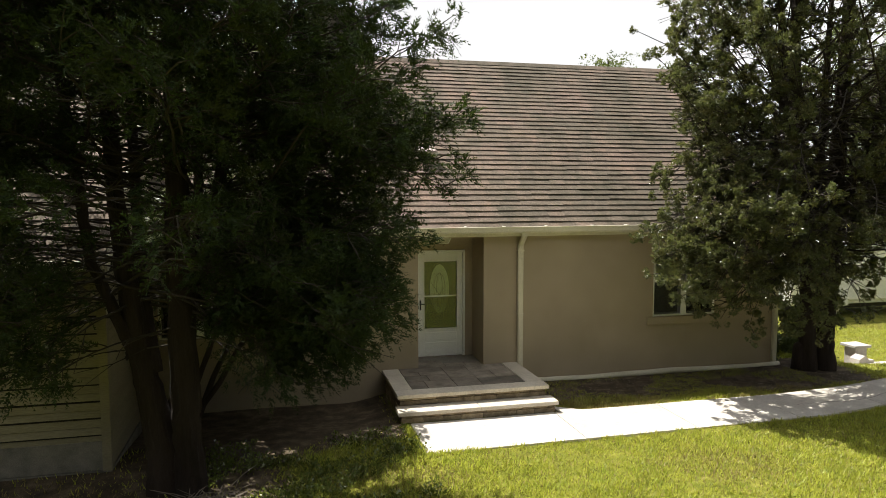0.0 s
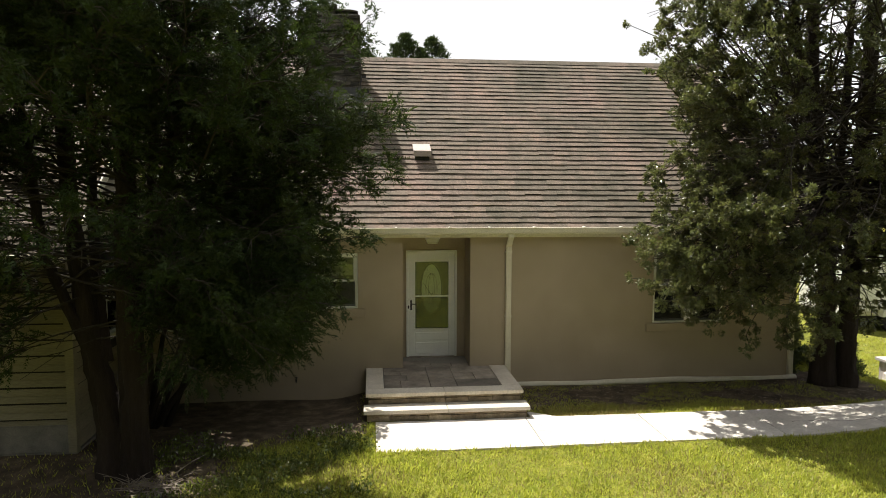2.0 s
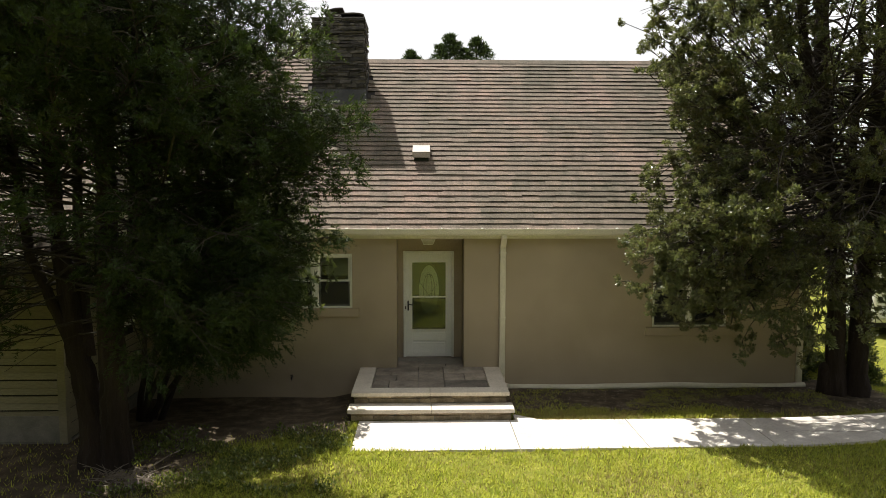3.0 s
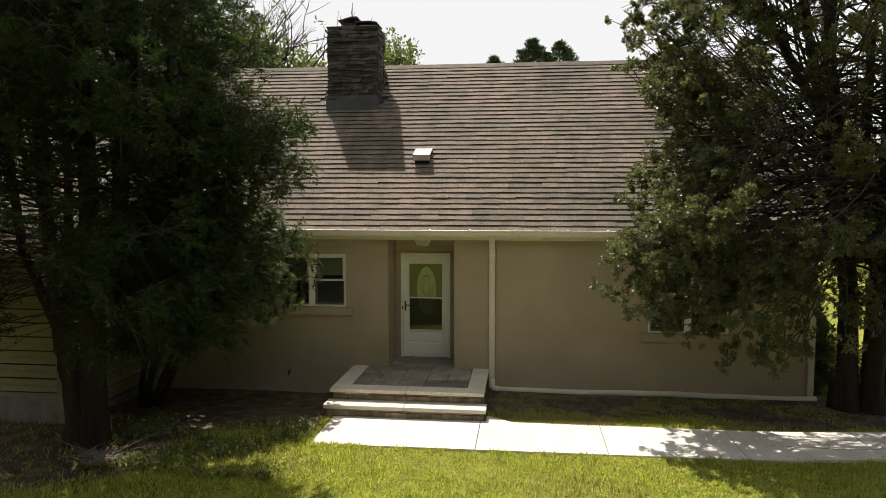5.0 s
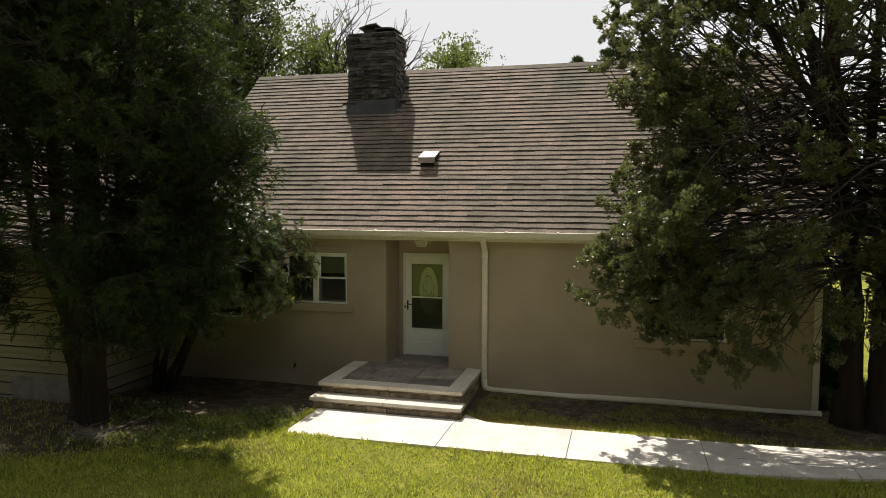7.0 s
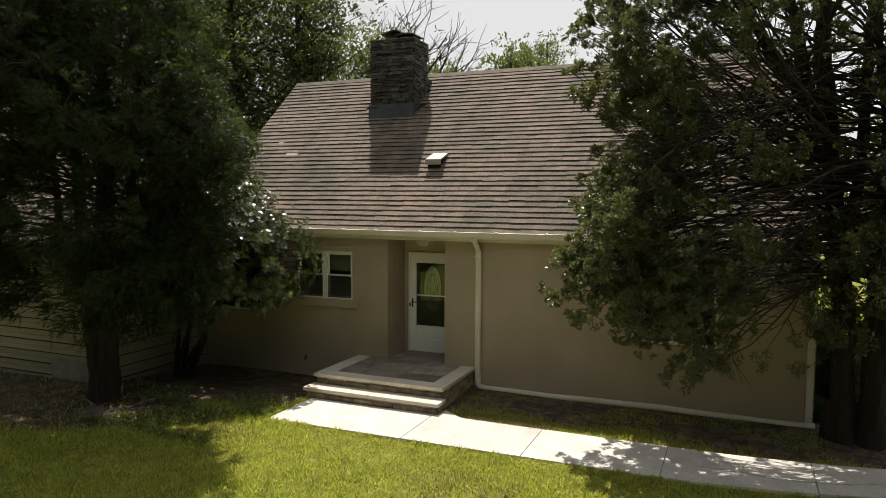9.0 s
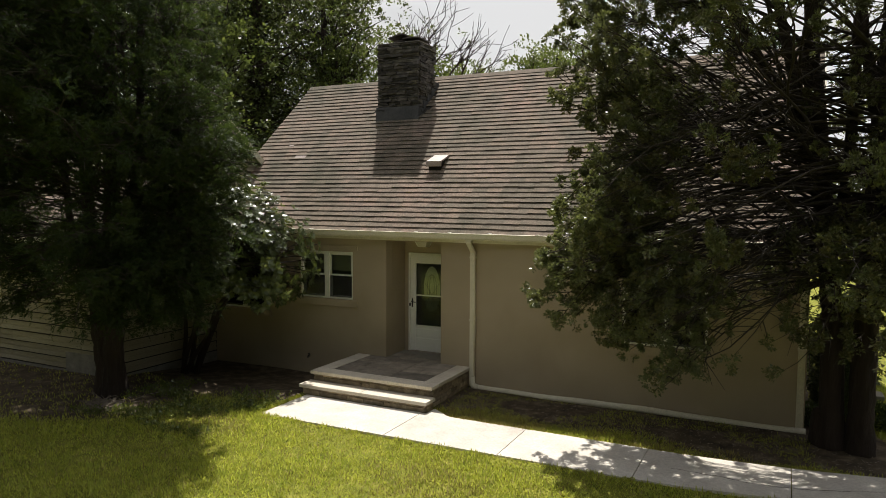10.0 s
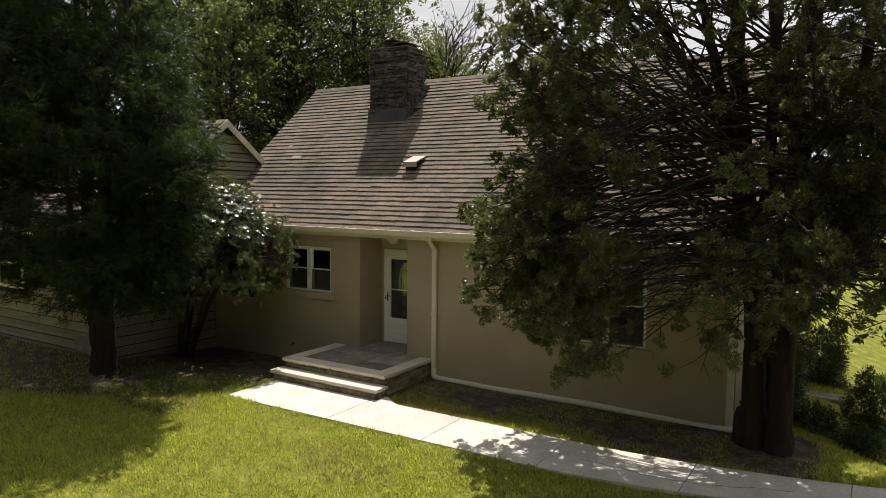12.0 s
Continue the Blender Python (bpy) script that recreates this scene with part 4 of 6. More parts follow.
def bough(rng, bm, p0, end, hump, start, twig_gap, twig, lift, dead, sparse):
    """One bough with its twigs; returns the tips and directions where foliage sits."""
    tips, dirs = [], []
    way = end - p0
    ln = np.linalg.norm(way)
    flat = unit(np.array([way[0], way[1], 0.0]))
    wob = rng.normal(size=3) * 0.06 * ln
    ts = np.linspace(0, 1, 8)
    pts = [p0 + way * t + np.array([0, 0, hump * ln * math.sin(math.pi * t) ** 1.2]) + wob * math.sin(2 * math.pi * t) * 0.5 for t in ts]
    r0 = min(0.007 + 0.0042 * ln, 0.028)
    tube(bm, [tuple(p) for p in pts], [r0 * (1 - 0.82 * t) for t in ts], 5, False)

    def on(t):
        j = min(int(t * 7), 6)
        return pts[j] + (pts[j + 1] - pts[j]) * (t * 7 - j)

    for _ in range(dead):
        base = on(rng.uniform(0.15, 0.85))
        side = np.array([-flat[1], flat[0], 0]) * rng.choice([-1, 1])
        td = unit(flat * 0.9 + side * rng.uniform(0.2, 1.0) + np.array([0, 0, rng.uniform(-0.5, 0.35)]))
        tl = rng.uniform(0.3, 0.95)
        mid = base + td * tl * 0.5 + rng.normal(size=3) * 0.04
        tube(bm, [tuple(base), tuple(mid), tuple(base + td * tl + np.array([0, 0, -0.06]))], [0.007, 0.005, 0.003], 3, False)
        fork = unit(td + rng.normal(size=3) * 0.5)
        tube(bm, [tuple(mid), tuple(mid + fork * tl * 0.5)], [0.006, 0.003], 3, False)
    n_tw = max(2, int(ln * (1 - start) / twig_gap))
    for k in range(n_tw):
        t = start + (1 - start) * (k + rng.random()) / n_tw
        base = on(t)
        if noise.noise(Vector(base * 1.9)) < sparse:
            continue
        side = np.array([-flat[1], flat[0], 0]) * rng.choice([-1, 1])
        td = unit(flat * 0.65 + side * rng.uniform(0.1, 1.0) + np.array([0, 0, rng.uniform(*lift)]))
        tl = rng.uniform(*twig) * (1.15 - 0.45 * t)
        mid, tip = base + td * tl * 0.55 + np.array([0, 0, 0.02]), base + td * tl + np.array([0, 0, -0.03])
        tube(bm, [tuple(base), tuple(mid), tuple(tip)], [0.009, 0.007, 0.004], 3, False)
        tips.append(tip), dirs.append(td)
        if tl > 0.3:
            fd = unit(td + rng.normal(size=3) * 0.55)
            ft = mid + fd * tl * 0.45
            tube(bm, [tuple(mid), tuple(ft)], [0.006, 0.003], 3, False)
            tips.append(ft), dirs.append(fd)
    tips.append(end), dirs.append(unit(way))
    return tips, dirs


def conifer(name, at, label, stems, seed, layers, reach, keep, foliage, mat, far_from):
    """A conifer: stems, then layers of boughs that end on the crown's outline, and foliage on their tips.
    Each layer: count, heights of the ends, turns in degrees, slope, hump, bare share, twig gap, twig lengths, lift, dead twigs, sparseness, and the share of the reach."""
    rng = np.random.default_rng(seed)
    tree = thing(name, at, label, "tree")
    bm = bmesh.new()
    for st in stems:
        bark_tube(bm, st, rng)
    part("trunk", bm, BARK, tree, "furrowed red-brown bark", smooth=True)
    made, tips, dirs = [], [], []
    for count, (zlo, zhi), turns, slope, hump, start, twig_gap, twig, lift, dead, sparse, *span in layers:
        for i in range(count):
            az = math.radians(rng.uniform(*turns[i % len(turns)]))
            z = zlo + (zhi - zlo) * (i + rng.random()) / count
            far = reach(az, z) * rng.uniform(*(span or (0.72, 1.03)))
            d = np.array([math.cos(az), math.sin(az)])
            if far < 0.35 or not keep(math.degrees(az) % 360, z, rng.random()):
                continue
            z0 = min(max(z - slope * far * rng.uniform(0.6, 1.4), 1.7), 11.5)
            able = [s_ for s_ in stems if s_[0][2] <= z0 <= s_[-1][2]]
            able.sort(key=lambda s_: -float(np.dot(stem_point(s_, z0)[:2] - np.array(at[:2]), d)))
            p0 = stem_point(able[int(rng.random() ** 1.6 * len(able))], z0)[:3]
            end = np.array([at[0] + d[0] * far, at[1] + d[1] * far, z])
            if len(made) < 290:
                made.append(bmesh.new())
            a, b = bough(rng, made[-1], p0, end, hump, start, twig_gap, twig, lift, dead if z < far_from else 0, sparse)
            tips += a
            dirs += b
    for i, bm in enumerate(made):
        ob = part("bough", bm, LIMB, tree, smooth=True)
        if i == 289:
            tagged(ob, kind="stuff")
    tips, dirs = np.array(tips), np.array(dirs)
    high = tips[:, 2] > far_from
    v, f = merge([foliage(rng, tips[~high], dirs[~high], False), foliage(rng, tips[high], dirs[high], True)])
    part("crown", fast_mesh("crown", v, f, mat), mat, tree, "scaly evergreen sprays")
    return tree


def taper(z, marks):
    return float(np.interp(z, [m[0] for m in marks], [m[1] for m in marks]))


# dark cedar by the wing
LX, LY = -0.10, 8.86
l_stems = [
    [(LX - 0.08, LY, -0.1, 0.26), (LX - 0.12, LY, 0.4, 0.18), (LX - 0.34, LY + 0.05, 1.6, 0.13), (LX - 0.52, LY + 0.05, 3.0, 0.10), (LX - 0.74, LY + 0.1, 7.0, 0.06), (LX - 0.70, LY, 10.6, 0.03)],
    [(LX + 0.16, LY - 0.05, -0.1, 0.24), (LX + 0.15, LY - 0.05, 0.5, 0.165), (LX + 0.12, LY, 2.0, 0.145), (LX + 0.10, LY + 0.05, 4.0, 0.12), (LX + 0.15, LY, 8.0, 0.06), (LX + 0.2, LY, 11.5, 0.03)],
    [(LX - 0.35, LY, 1.5, 0.07), (LX - 0.80, LY - 0.1, 2.7, 0.058), (LX - 1.05, LY - 0.1, 5.0, 0.05), (LX - 1.0, LY - 0.1, 8.5, 0.03)],
    [(LX + 0.12, LY, 1.9, 0.10), (LX + 0.50, LY + 0.1, 3.0, 0.075), (LX + 0.85, LY + 0.1, 5.5, 0.06), (LX + 0.85, LY + 0.1, 8.5, 0.03)],
    [(LX - 0.20, LY + 0.05, 1.4, 0.09), (LX - 0.36, LY + 0.25, 2.6, 0.062), (LX - 0.42, LY + 0.40, 4.5, 0.055), (LX - 0.45, LY + 0.5, 9.0, 0.02)],
    [(LX + 0.14, LY + 0.05, 1.6, 0.08), (LX + 0.28, LY + 0.35, 2.8, 0.06), (LX + 0.36, LY + 0.45, 5.0, 0.05), (LX + 0.4, LY + 0.5, 9.0, 0.02)],
]


def l_reach(az, z):
    r = 3.18 + 0.16 * math.sin(3 * az + 0.7) + 0.20 * math.sin(4 * az + 2.1 * z)
    r -= 1.65 * max(0.0, math.cos(az - 1.05)) ** 3 + 0.25 * max(0.0, math.cos(az - 3.4)) ** 2
    r -= 1.3 * taper(z, ((3.2, 1), (4.6, 0))) * max(0.0, math.cos(az - 1.3)) ** 2
    return r * taper(z, ((1.3, 0.60), (2.0, 0.80), (3.0, 0.94), (4.2, 1.03), (5.0, 1.0), (6.3, 0.80), (7.2, 0.64), (8.0, 0.54), (9.0, 0.40), (11.2, 0.06)))


def l_keep(a, z, u):
    """The middle heights are nearly bare towards the lawn and the wing, so that the stems show."""
    mid = smooth(2.65, 3.0, z) * smooth(5.4, 4.8, z)
    hollow = mid * (smooth(228, 244, a) * smooth(302, 286, a) + 0.45 * smooth(286, 302, a) * smooth(348, 334, a) + smooth(60, 80, a) * smooth(170, 150, a))
    north = smooth(3.0, 3.4, z) * smooth(7.2, 6.4, z) * smooth(45, 62, a) * smooth(165, 145, a) * 0.75
    low = smooth(2.75, 2.45, z) * smooth(225, 245, a) * smooth(318, 300, a) * 0.75
    return u > min(0.90, hollow + low + north)


make_l = lambda r, tips, dirs, high: feathers(r, tips, dirs, 3, 9, 0.24, 0.15, 0.060, 0.05) if high else feathers(r, tips, dirs, 9, 14, 0.165, 0.050, 0.0185, 0.02)
conifer("cedar_tree", (LX, LY, 0), "tall dark multi-stemmed cedar beside the clapboard wing", l_stems, 11, [
    (48, (1.40, 2.4), ((-70, 10), (175, 240), (-60, 0)), -0.30, 0.06, 0.45, 0.13, (0.22, 0.5), (-0.6, 0.25), 2, -0.25),
    (22, (1.45, 2.6), ((-40, 8), (-30, 5)), -0.25, 0.06, 0.45, 0.12, (0.22, 0.5), (-0.6, 0.25), 1, -0.35),
    (118, (2.2, 4.6), ((-40, 45), (-30, 30), (120, 300), (-60, 20)), -0.02, 0.07, 0.30, 0.125, (0.25, 0.6), (-0.4, 0.55), 4, -0.22),
    (30, (2.4, 4.2), ((185, 224), (172, 215)), 0.05, 0.05, 0.50, 0.125, (0.25, 0.6), (-0.4, 0.55), 2, -0.30),
    (150, (4.3, 7.2), ((-110, 40), (30, 250), (-120, 20), (150, 260)), 0.45, 0.0, 0.24, 0.125, (0.25, 0.62), (-0.25, 0.75), 3, -0.12),
    (44, (4.4, 7.2), ((130, 265), (185, 275), (-90, -40)), 0.45, 0.0, 0.22, 0.125, (0.25, 0.62), (-0.25, 0.75), 2, -0.25),
    (100, (7.0, 10.9), ((0, 360),), 0.7, 0.0, 0.18, 0.18, (0.25, 0.6), (-0.1, 0.8), 0, -0.10),
], l_reach, l_keep, make_l, CEDAR, 7.0)

# looser cypress pair at the house corner
RX, RY = 11.42, 11.78
r_stems = [
    [(11.26, 11.80, -0.1, 0.21), (11.26, 11.80, 0.4, 0.150), (11.22, 11.80, 1.8, 0.132), (11.02, 11.85, 3.6, 0.13), (10.80, 11.9, 5.6, 0.11), (10.75, 11.9, 9.0, 0.06), (10.7, 11.9, 12.3, 0.02)],
    [(11.61, 11.74, -0.1, 0.23), (11.61, 11.74, 0.4, 0.162), (11.63, 11.72, 2.0, 0.148), (11.70, 11.70, 4.5, 0.14), (11.82, 11.7, 8.0, 0.09), (11.9, 11.7, 12.8, 0.02)],
    [(11.08, 11.82, 2.6, 0.10), (11.30, 11.75, 3.6, 0.08), (11.35, 11.7, 5.5, 0.06), (11.4, 11.7, 8.5, 0.02)],
    [(11.80, 11.70, 3.2, 0.11), (12.35, 11.5, 4.6, 0.09), (12.6, 11.4, 7.5, 0.04)],
    [(10.98, 11.86, 3.9, 0.09), (10.60, 11.80, 5.2, 0.075), (10.30, 11.70, 6.6, 0.06), (10.1, 11.6, 9.0, 0.02)],
    [(10.95, 11.88, 4.4, 0.08), (10.10, 11.60, 5.6, 0.060), (9.55, 11.40, 6.6, 0.045), (9.3, 11.3, 8.2, 0.02)],
    [(11.70, 11.70, 4.3, 0.09), (11.40, 11.30, 5.6, 0.065), (11.2, 11.0, 7.4, 0.04), (11.1, 10.9, 9.0, 0.02)],
]


def r_reach(az, z):
    r = 3.55 + 0.20 * math.sin(3 * az + 1.0) + 0.24 * math.sin(5 * az + 1.7 * z) + 0.16 * math.sin(9 * az - 2.3 * z)
    r += 0.55 * max(0.0, math.cos(az - math.radians(188))) ** 3 + (0.68 * taper(z, ((3.3, 1), (4.3, 0))) - 0.15) * max(0.0, math.cos(az - math.radians(208))) ** 7
    r -= 2.3 * max(0.0, math.cos(az - math.radians(105))) ** 1.4
    return r * taper(z, ((1.0, 0.72), (2.0, 0.92), (2.9, 1.01), (4.2, 0.97), (5.2, 1.02), (6.2, 1.08), (7.0, 1.06), (8.0, 0.9), (10.5, 0.6), (13.0, 0.1)))


def r_keep(a, z, u):
    """Few low boughs on the south, where the trunks and the wall show."""
    gap = smooth(2.2, 1.8, z) * smooth(250, 265, a) * smooth(310, 295, a) * 0.5 + smooth(6.0, 5.0, z) * smooth(2.8, 3.4, z) * smooth(224, 242, a) * smooth(305, 290, a) * 0.78
    stems_show = smooth(4.9, 5.6, z) * smooth(9.5, 8.5, z) * (smooth(290, 300, a) * smooth(330, 310, a) + smooth(40, 60, a) * smooth(140, 120, a)) * 0.25
    return u > gap + stems_show


make_r = lambda r, tips, dirs, high: tufts(r, tips, dirs, 3, 9, 0.22, 0.14, 0.095) if high else tufts(r, tips, dirs, 6, 24, 0.122, 0.037, 0.028)
conifer("cypress_tree", (RX, RY, 0), "twin-trunked cypress with tufted foliage at the house corner", r_stems, 23, [
    (26, (1.15, 2.3), ((192, 232), (196, 240), (205, 248)), -0.42, 0.08, 0.62, 0.20, (0.2, 0.5), (-0.7, 0.3), 7, -0.15),
    (54, (2.2, 4.6), ((178, 220), (182, 230), (185, 215), (190, 290), (178, 235)), -0.25, 0.06, 0.68, 0.17, (0.25, 0.6), (-0.6, 0.5), 8, -0.05),
    (76, (2.1, 5.6), ((-75, 25), (-60, 45), (-100, -40)), -0.10, 0.06, 0.22, 0.20, (0.25, 0.6), (-0.6, 0.5), 4, -0.12),
    (44, (1.9, 6.0), ((-75, 20), (-60, 35), (-80, -30)), -0.05, 0.06, 0.15, 0.17, (0.25, 0.6), (-0.6, 0.5), 3, -0.08, 0.30, 0.62),
    (22, (2.5, 4.4), ((-30, 55), (0, 80), (-50, 40)), -0.18, 0.05, 0.20, 0.17, (0.25, 0.55), (-0.7, 0.4), 3, -0.20, 0.35, 0.85),
    (36, (1.7, 3.7), ((186, 210), (192, 222)), -0.25, 0.06, 0.66, 0.14, (0.22, 0.5), (-0.6, 0.4), 4, -0.30, 0.79, 0.97),
    (26, (1.45, 3.2), ((190, 330), (40, 110), (230, 300)), -0.30, 0.05, 0.25, 0.12, (0.18, 0.4), (-0.8, 0.3), 2, -0.5, 0.13, 0.34),
    (14, (2.3, 5.0), ((40, 100), (60, 120)), -0.10, 0.05, 0.15, 0.15, (0.22, 0.5), (-0.7, 0.4), 2, -0.35, 0.55, 1.0),
    (20, (5.0, 7.4), ((225, 320), (-60, 60), (60, 150)), 0.55, 0.0, 0.35, 0.16, (0.25, 0.5), (-0.5, 0.7), 3, -0.15, 0.40, 1.0),
    (84, (4.6, 7.4), ((172, 225), (180, 280), (165, 220), (-80, 40), (172, 240)), 0.55, -0.02, 0.64, 0.17, (0.25, 0.52), (-0.5, 0.7), 7, -0.10),
    (120, (7.4, 12.6), ((150, 300), (160, 260), (0, 360)), 0.8, 0.0, 0.30, 0.22, (0.25, 0.6), (-0.2, 0.8), 0, -0.25),
], r_reach, r_keep, make_r, CYPRESS, 7.4)
stump = thing("tree_stump", (11.10, 11.84, 0), "dark cut stump leaning against the cypress trunk", "stump")
bm = bmesh.new()
tube(bm, [(11.10, 11.84, -0.1), (11.10, 11.84, 0.1), (11.11, 11.84, 0.40), (11.115, 11.84, 0.49), (11.12, 11.84, 0.53)], [0.15, 0.125, 0.115, 0.095, 0.04], 12)
part("stump_wood", bm, BARK, stump, smooth=True)

# rhododendron in the corner of wing and house
def rhododendron():
    rng = np.random.default_rng(5)
    bush = thing("rhododendron", (-0.40, 10.92, -0.15), "large glossy-leaved rhododendron in the house corner", "shrub")
    bm = bmesh.new()
    cx, cy, cz, rad = 0.78, 10.98, 2.62, np.array([1.80, 1.15, 1.55])
    dirs = unit(rng.normal(size=(3000, 3)))
    rr = rng.random(3000) ** 0.28
    lump = 1 + 0.14 * np.sin(4 * dirs[:, 0] + 3 * dirs[:, 2]) * np.cos(5 * dirs[:, 1] + 1)
    tips = np.array([cx, cy, cz]) + dirs * rad * (rr * lump)[:, None]
    tips = tips[(tips[:, 0] > -0.85) & (tips[:, 1] < 12.2)]
    tips[:, 2] -= 0.30 * np.clip(tips[:, 0] - 0.6, 0, 2)
    hollow = np.sin(4.3 * tips[:, 0] + 1.1) * np.sin(4.7 * tips[:, 1] + 0.4) + 0.6 * np.sin(5.1 * tips[:, 2] + 3.0 * tips[:, 0])
    tips = tips[(hollow > -0.40) & (tips[:, 2] > 1.55 + 0.12 * np.sin(6 * tips[:, 0]))]
    for k in range(6):
        a = k * 1.05
        b = np.array([-0.40 + 0.12 * math.cos(a), 10.92 + 0.12 * math.sin(a), -0.2])
        e = np.array([cx + 0.9 * math.cos(a + 0.4), cy + 0.6 * math.sin(a + 0.4), cz + 0.3])
        m = (b + e) / 2 + np.array([-0.25 + 0.1 * k, 0, 0.15])
        ts = np.linspace(0, 1, 8)
        tube(bm, [tuple((1 - t) ** 2 * b + 2 * t * (1 - t) * m + t * t * e + rng.normal(size=3) * 0.03) for t in ts], [0.055 - 0.045 * t for t in ts], 7)
        part("stem", bm, BARK, bush, smooth=True)
        bm = bmesh.new()
    for p in tips[::5]:
        b = np.array([cx, cy, cz]) * 0.6 + p * 0.4 + np.array([-0.15, 0, -0.3])
        tube(bm, [tuple(b), tuple((b + p) / 2 + rng.normal(size=3) * 0.05), tuple(p)], [0.014, 0.010, 0.006], 4, False)
    tagged(part("twig", bm, BARK, bush, smooth=True), kind="stuff")
    n, k = len(tips), 13
    out = unit(tips - np.array([cx, cy, cz - 0.8]))
    u = unit(np.cross(out, rng.normal(size=(n, 3))))
    w_ = np.cross(out, u)
    ang = (np.arange(k) * 2 * math.pi / k)[None] + rng.random((n, 1)) * 6 + rng.normal(size=(n, k)) * 0.2
    d = unit(u[:, None] * np.cos(ang)[..., None] + w_[:, None] * np.sin(ang)[..., None] + out[:, None] * rng.uniform(0.1, 0.7, (n, k, 1)) + np.array([0, 0, -0.15]))
    s_ = unit(np.cross(d, out[:, None]))
    ln = 0.100 * (0.7 + 0.6 * rng.random(n * k))
    v, f = leaf_arrays(np.repeat(tips, k, 0), d.reshape(-1, 3), s_.reshape(-1, 3), ln, ln * 0.38)
    part("crown", fast_mesh("crown", v, f, RHODO), RHODO, bush, "whorls of glossy leaves")


rhododendron()


def small_bush(at, r, h, seed, label):
    rng = np.random.default_rng(seed)
    bush = thing("shrub", at, label, "shrub", "shrubs by the house corner")
    n = int(520 * r * h / 0.35)
    d = unit(rng.normal(size=(n, 3)))
    p = np.array(at) + np.array([0, 0, h * 0.5]) + d * np.array([r, r, h * 0.52]) * (rng.random((n, 1)) ** 0.3) * (1 + 0.15 * np.sin(5 * d[:, :1] + 4 * d[:, 2:]))
    p[:, 2] = np.maximum(p[:, 2], at[2] + 0.04)
    v, f = clumps(rng, p, d, 12, 0.06, 0.05, 0.024, -0.2, 1.0)
    part("leaves", fast_mesh("leaves", v, f, BOX), BOX, bush)
    bm = bmesh.new()
    for q in p[::max(1, n // 40)]:
        tube(bm, [(at[0], at[1], at[2] - 0.05), tuple((np.array(at) + q) / 2 + np.array([0, 0, 0.03])), tuple(q)], [0.012, 0.008, 0.004], 4, False)
    part("twig", bm, BARK, bush)


small_bush((11.94, 13.35, -0.30), 0.36, 0.62, 1, "low dark clipped shrub")
small_bush((12.78, 13.7, -0.32), 0.42, 1.22, 2, "taller leafy evergreen shrub")
small_bush((12.64, 13.0, -0.30), 0.31, 0.46, 3, "low leafy evergreen shrub")
small_bush((11.90, 16.5, -0.30), 0.46, 1.35, 4, "upright leafy green shrub")
small_bush((11.40, 13.95, -0.3), 0.40, 2.35, 9, "tall dark evergreen shrub behind the house corner")
small_bush((11.42, 13.4, -0.25), 0.36, 1.55, 8, "leafy shrub beside the house end wall")
small_bush((11.05, 12.62, -0.05), 0.18, 0.38, 6, "small weedy shrub at the wall corner")

# stone garden bench and pale concrete block beyond the cypress
bench = thing("garden_bench", (11.9, 15.3, -0.3), "low grey stone garden bench on the lawn", "bench")
boxes("bench_top", [(11.50, 12.28, 15.1, 15.5, -0.10, -0.01)], MORTAR, bench, bevel=0.02)
for x in (11.60, 12.04):
    boxes("bench_leg", [(x, x + 0.15, 15.16, 15.44, -0.40, -0.10)], MORTAR, bench, bevel=0.01)
block = thing("concrete_pier", (13.35, 12.62, -0.3), "pale concrete garden pier with a cap and a low step", "pier")
boxes("pier_shaft", [(13.22, 13.52, 12.62, 12.92, -0.36, 0.11)], CONCRETE, block, bevel=0.01)
boxes("pier_cap", [(13.16, 13.58, 12.56, 12.98, 0.11, 0.17)], CONCRETE, block, bevel=0.01)
bm = bmesh.new()
prism(bm, [(12.98, -0.36), (13.40, -0.36), (13.40, -0.08), (13.28, -0.08), (13.16, 0.02), (13.02, -0.06)], 12.30, 12.555, "y")
part("pier_step", bm, CONCRETE, block)
side_path = tagged(new("side_path"), "pale concrete path leading off past the cypress", "path", kind="structure")
for i in range(4):
    x0 = 12.95 + 1.5 * i
    bm = bmesh.new()
    o = [(x0, 12.05 - 0.1 * i), (x0 + 1.49, 12.05 - 0.1 * (i + 1)), (x0 + 1.49, 13.0 - 0.1 * (i + 1)), (x0, 13.0 - 0.1 * i)]
    lo = [bm.verts.new((x, y, float(height(x, y)) - 0.1)) for x, y in o]
    hi = [bm.verts.new((x, y, float(height(x, y)) + 0.02)) for x, y in o]
    bm.faces.new(lo[::-1]), bm.faces.new(hi)
    for k in range(4):
        bm.faces.new((lo[k], lo[(k + 1) % 4], hi[(k + 1) % 4], hi[k]))
    part("slab", bm, CONCRETE, side_path)

# white box trailer parked on the far lawn
trailer = thing("cargo_trailer", (18.4, 18.5, -0.3), "white single-axle cargo trailer parked on grass", "trailer")
tz = float(height(18, 18))
boxes("trailer_body", [(15.9, 20.6, 17.75, 19.75, tz + 0.42, tz + 2.25)], TRAILER, trailer, bevel=0.06)
boxes("chassis", [(15.8, 20.7, 17.85, 19.65, tz + 0.30, tz + 0.415)], BLACK, trailer)
boxes("trim_strip", [(15.9, 20.6, 17.735, 17.748, tz + 0.50, tz + 0.56)], CHROME, trailer)
for x in (16.6, 18.9, 19.9):
    boxes("panel_seam", [(x, x + 0.02, 17.736, 17.748, tz + 0.57, tz + 2.18)], CHROME, trailer)
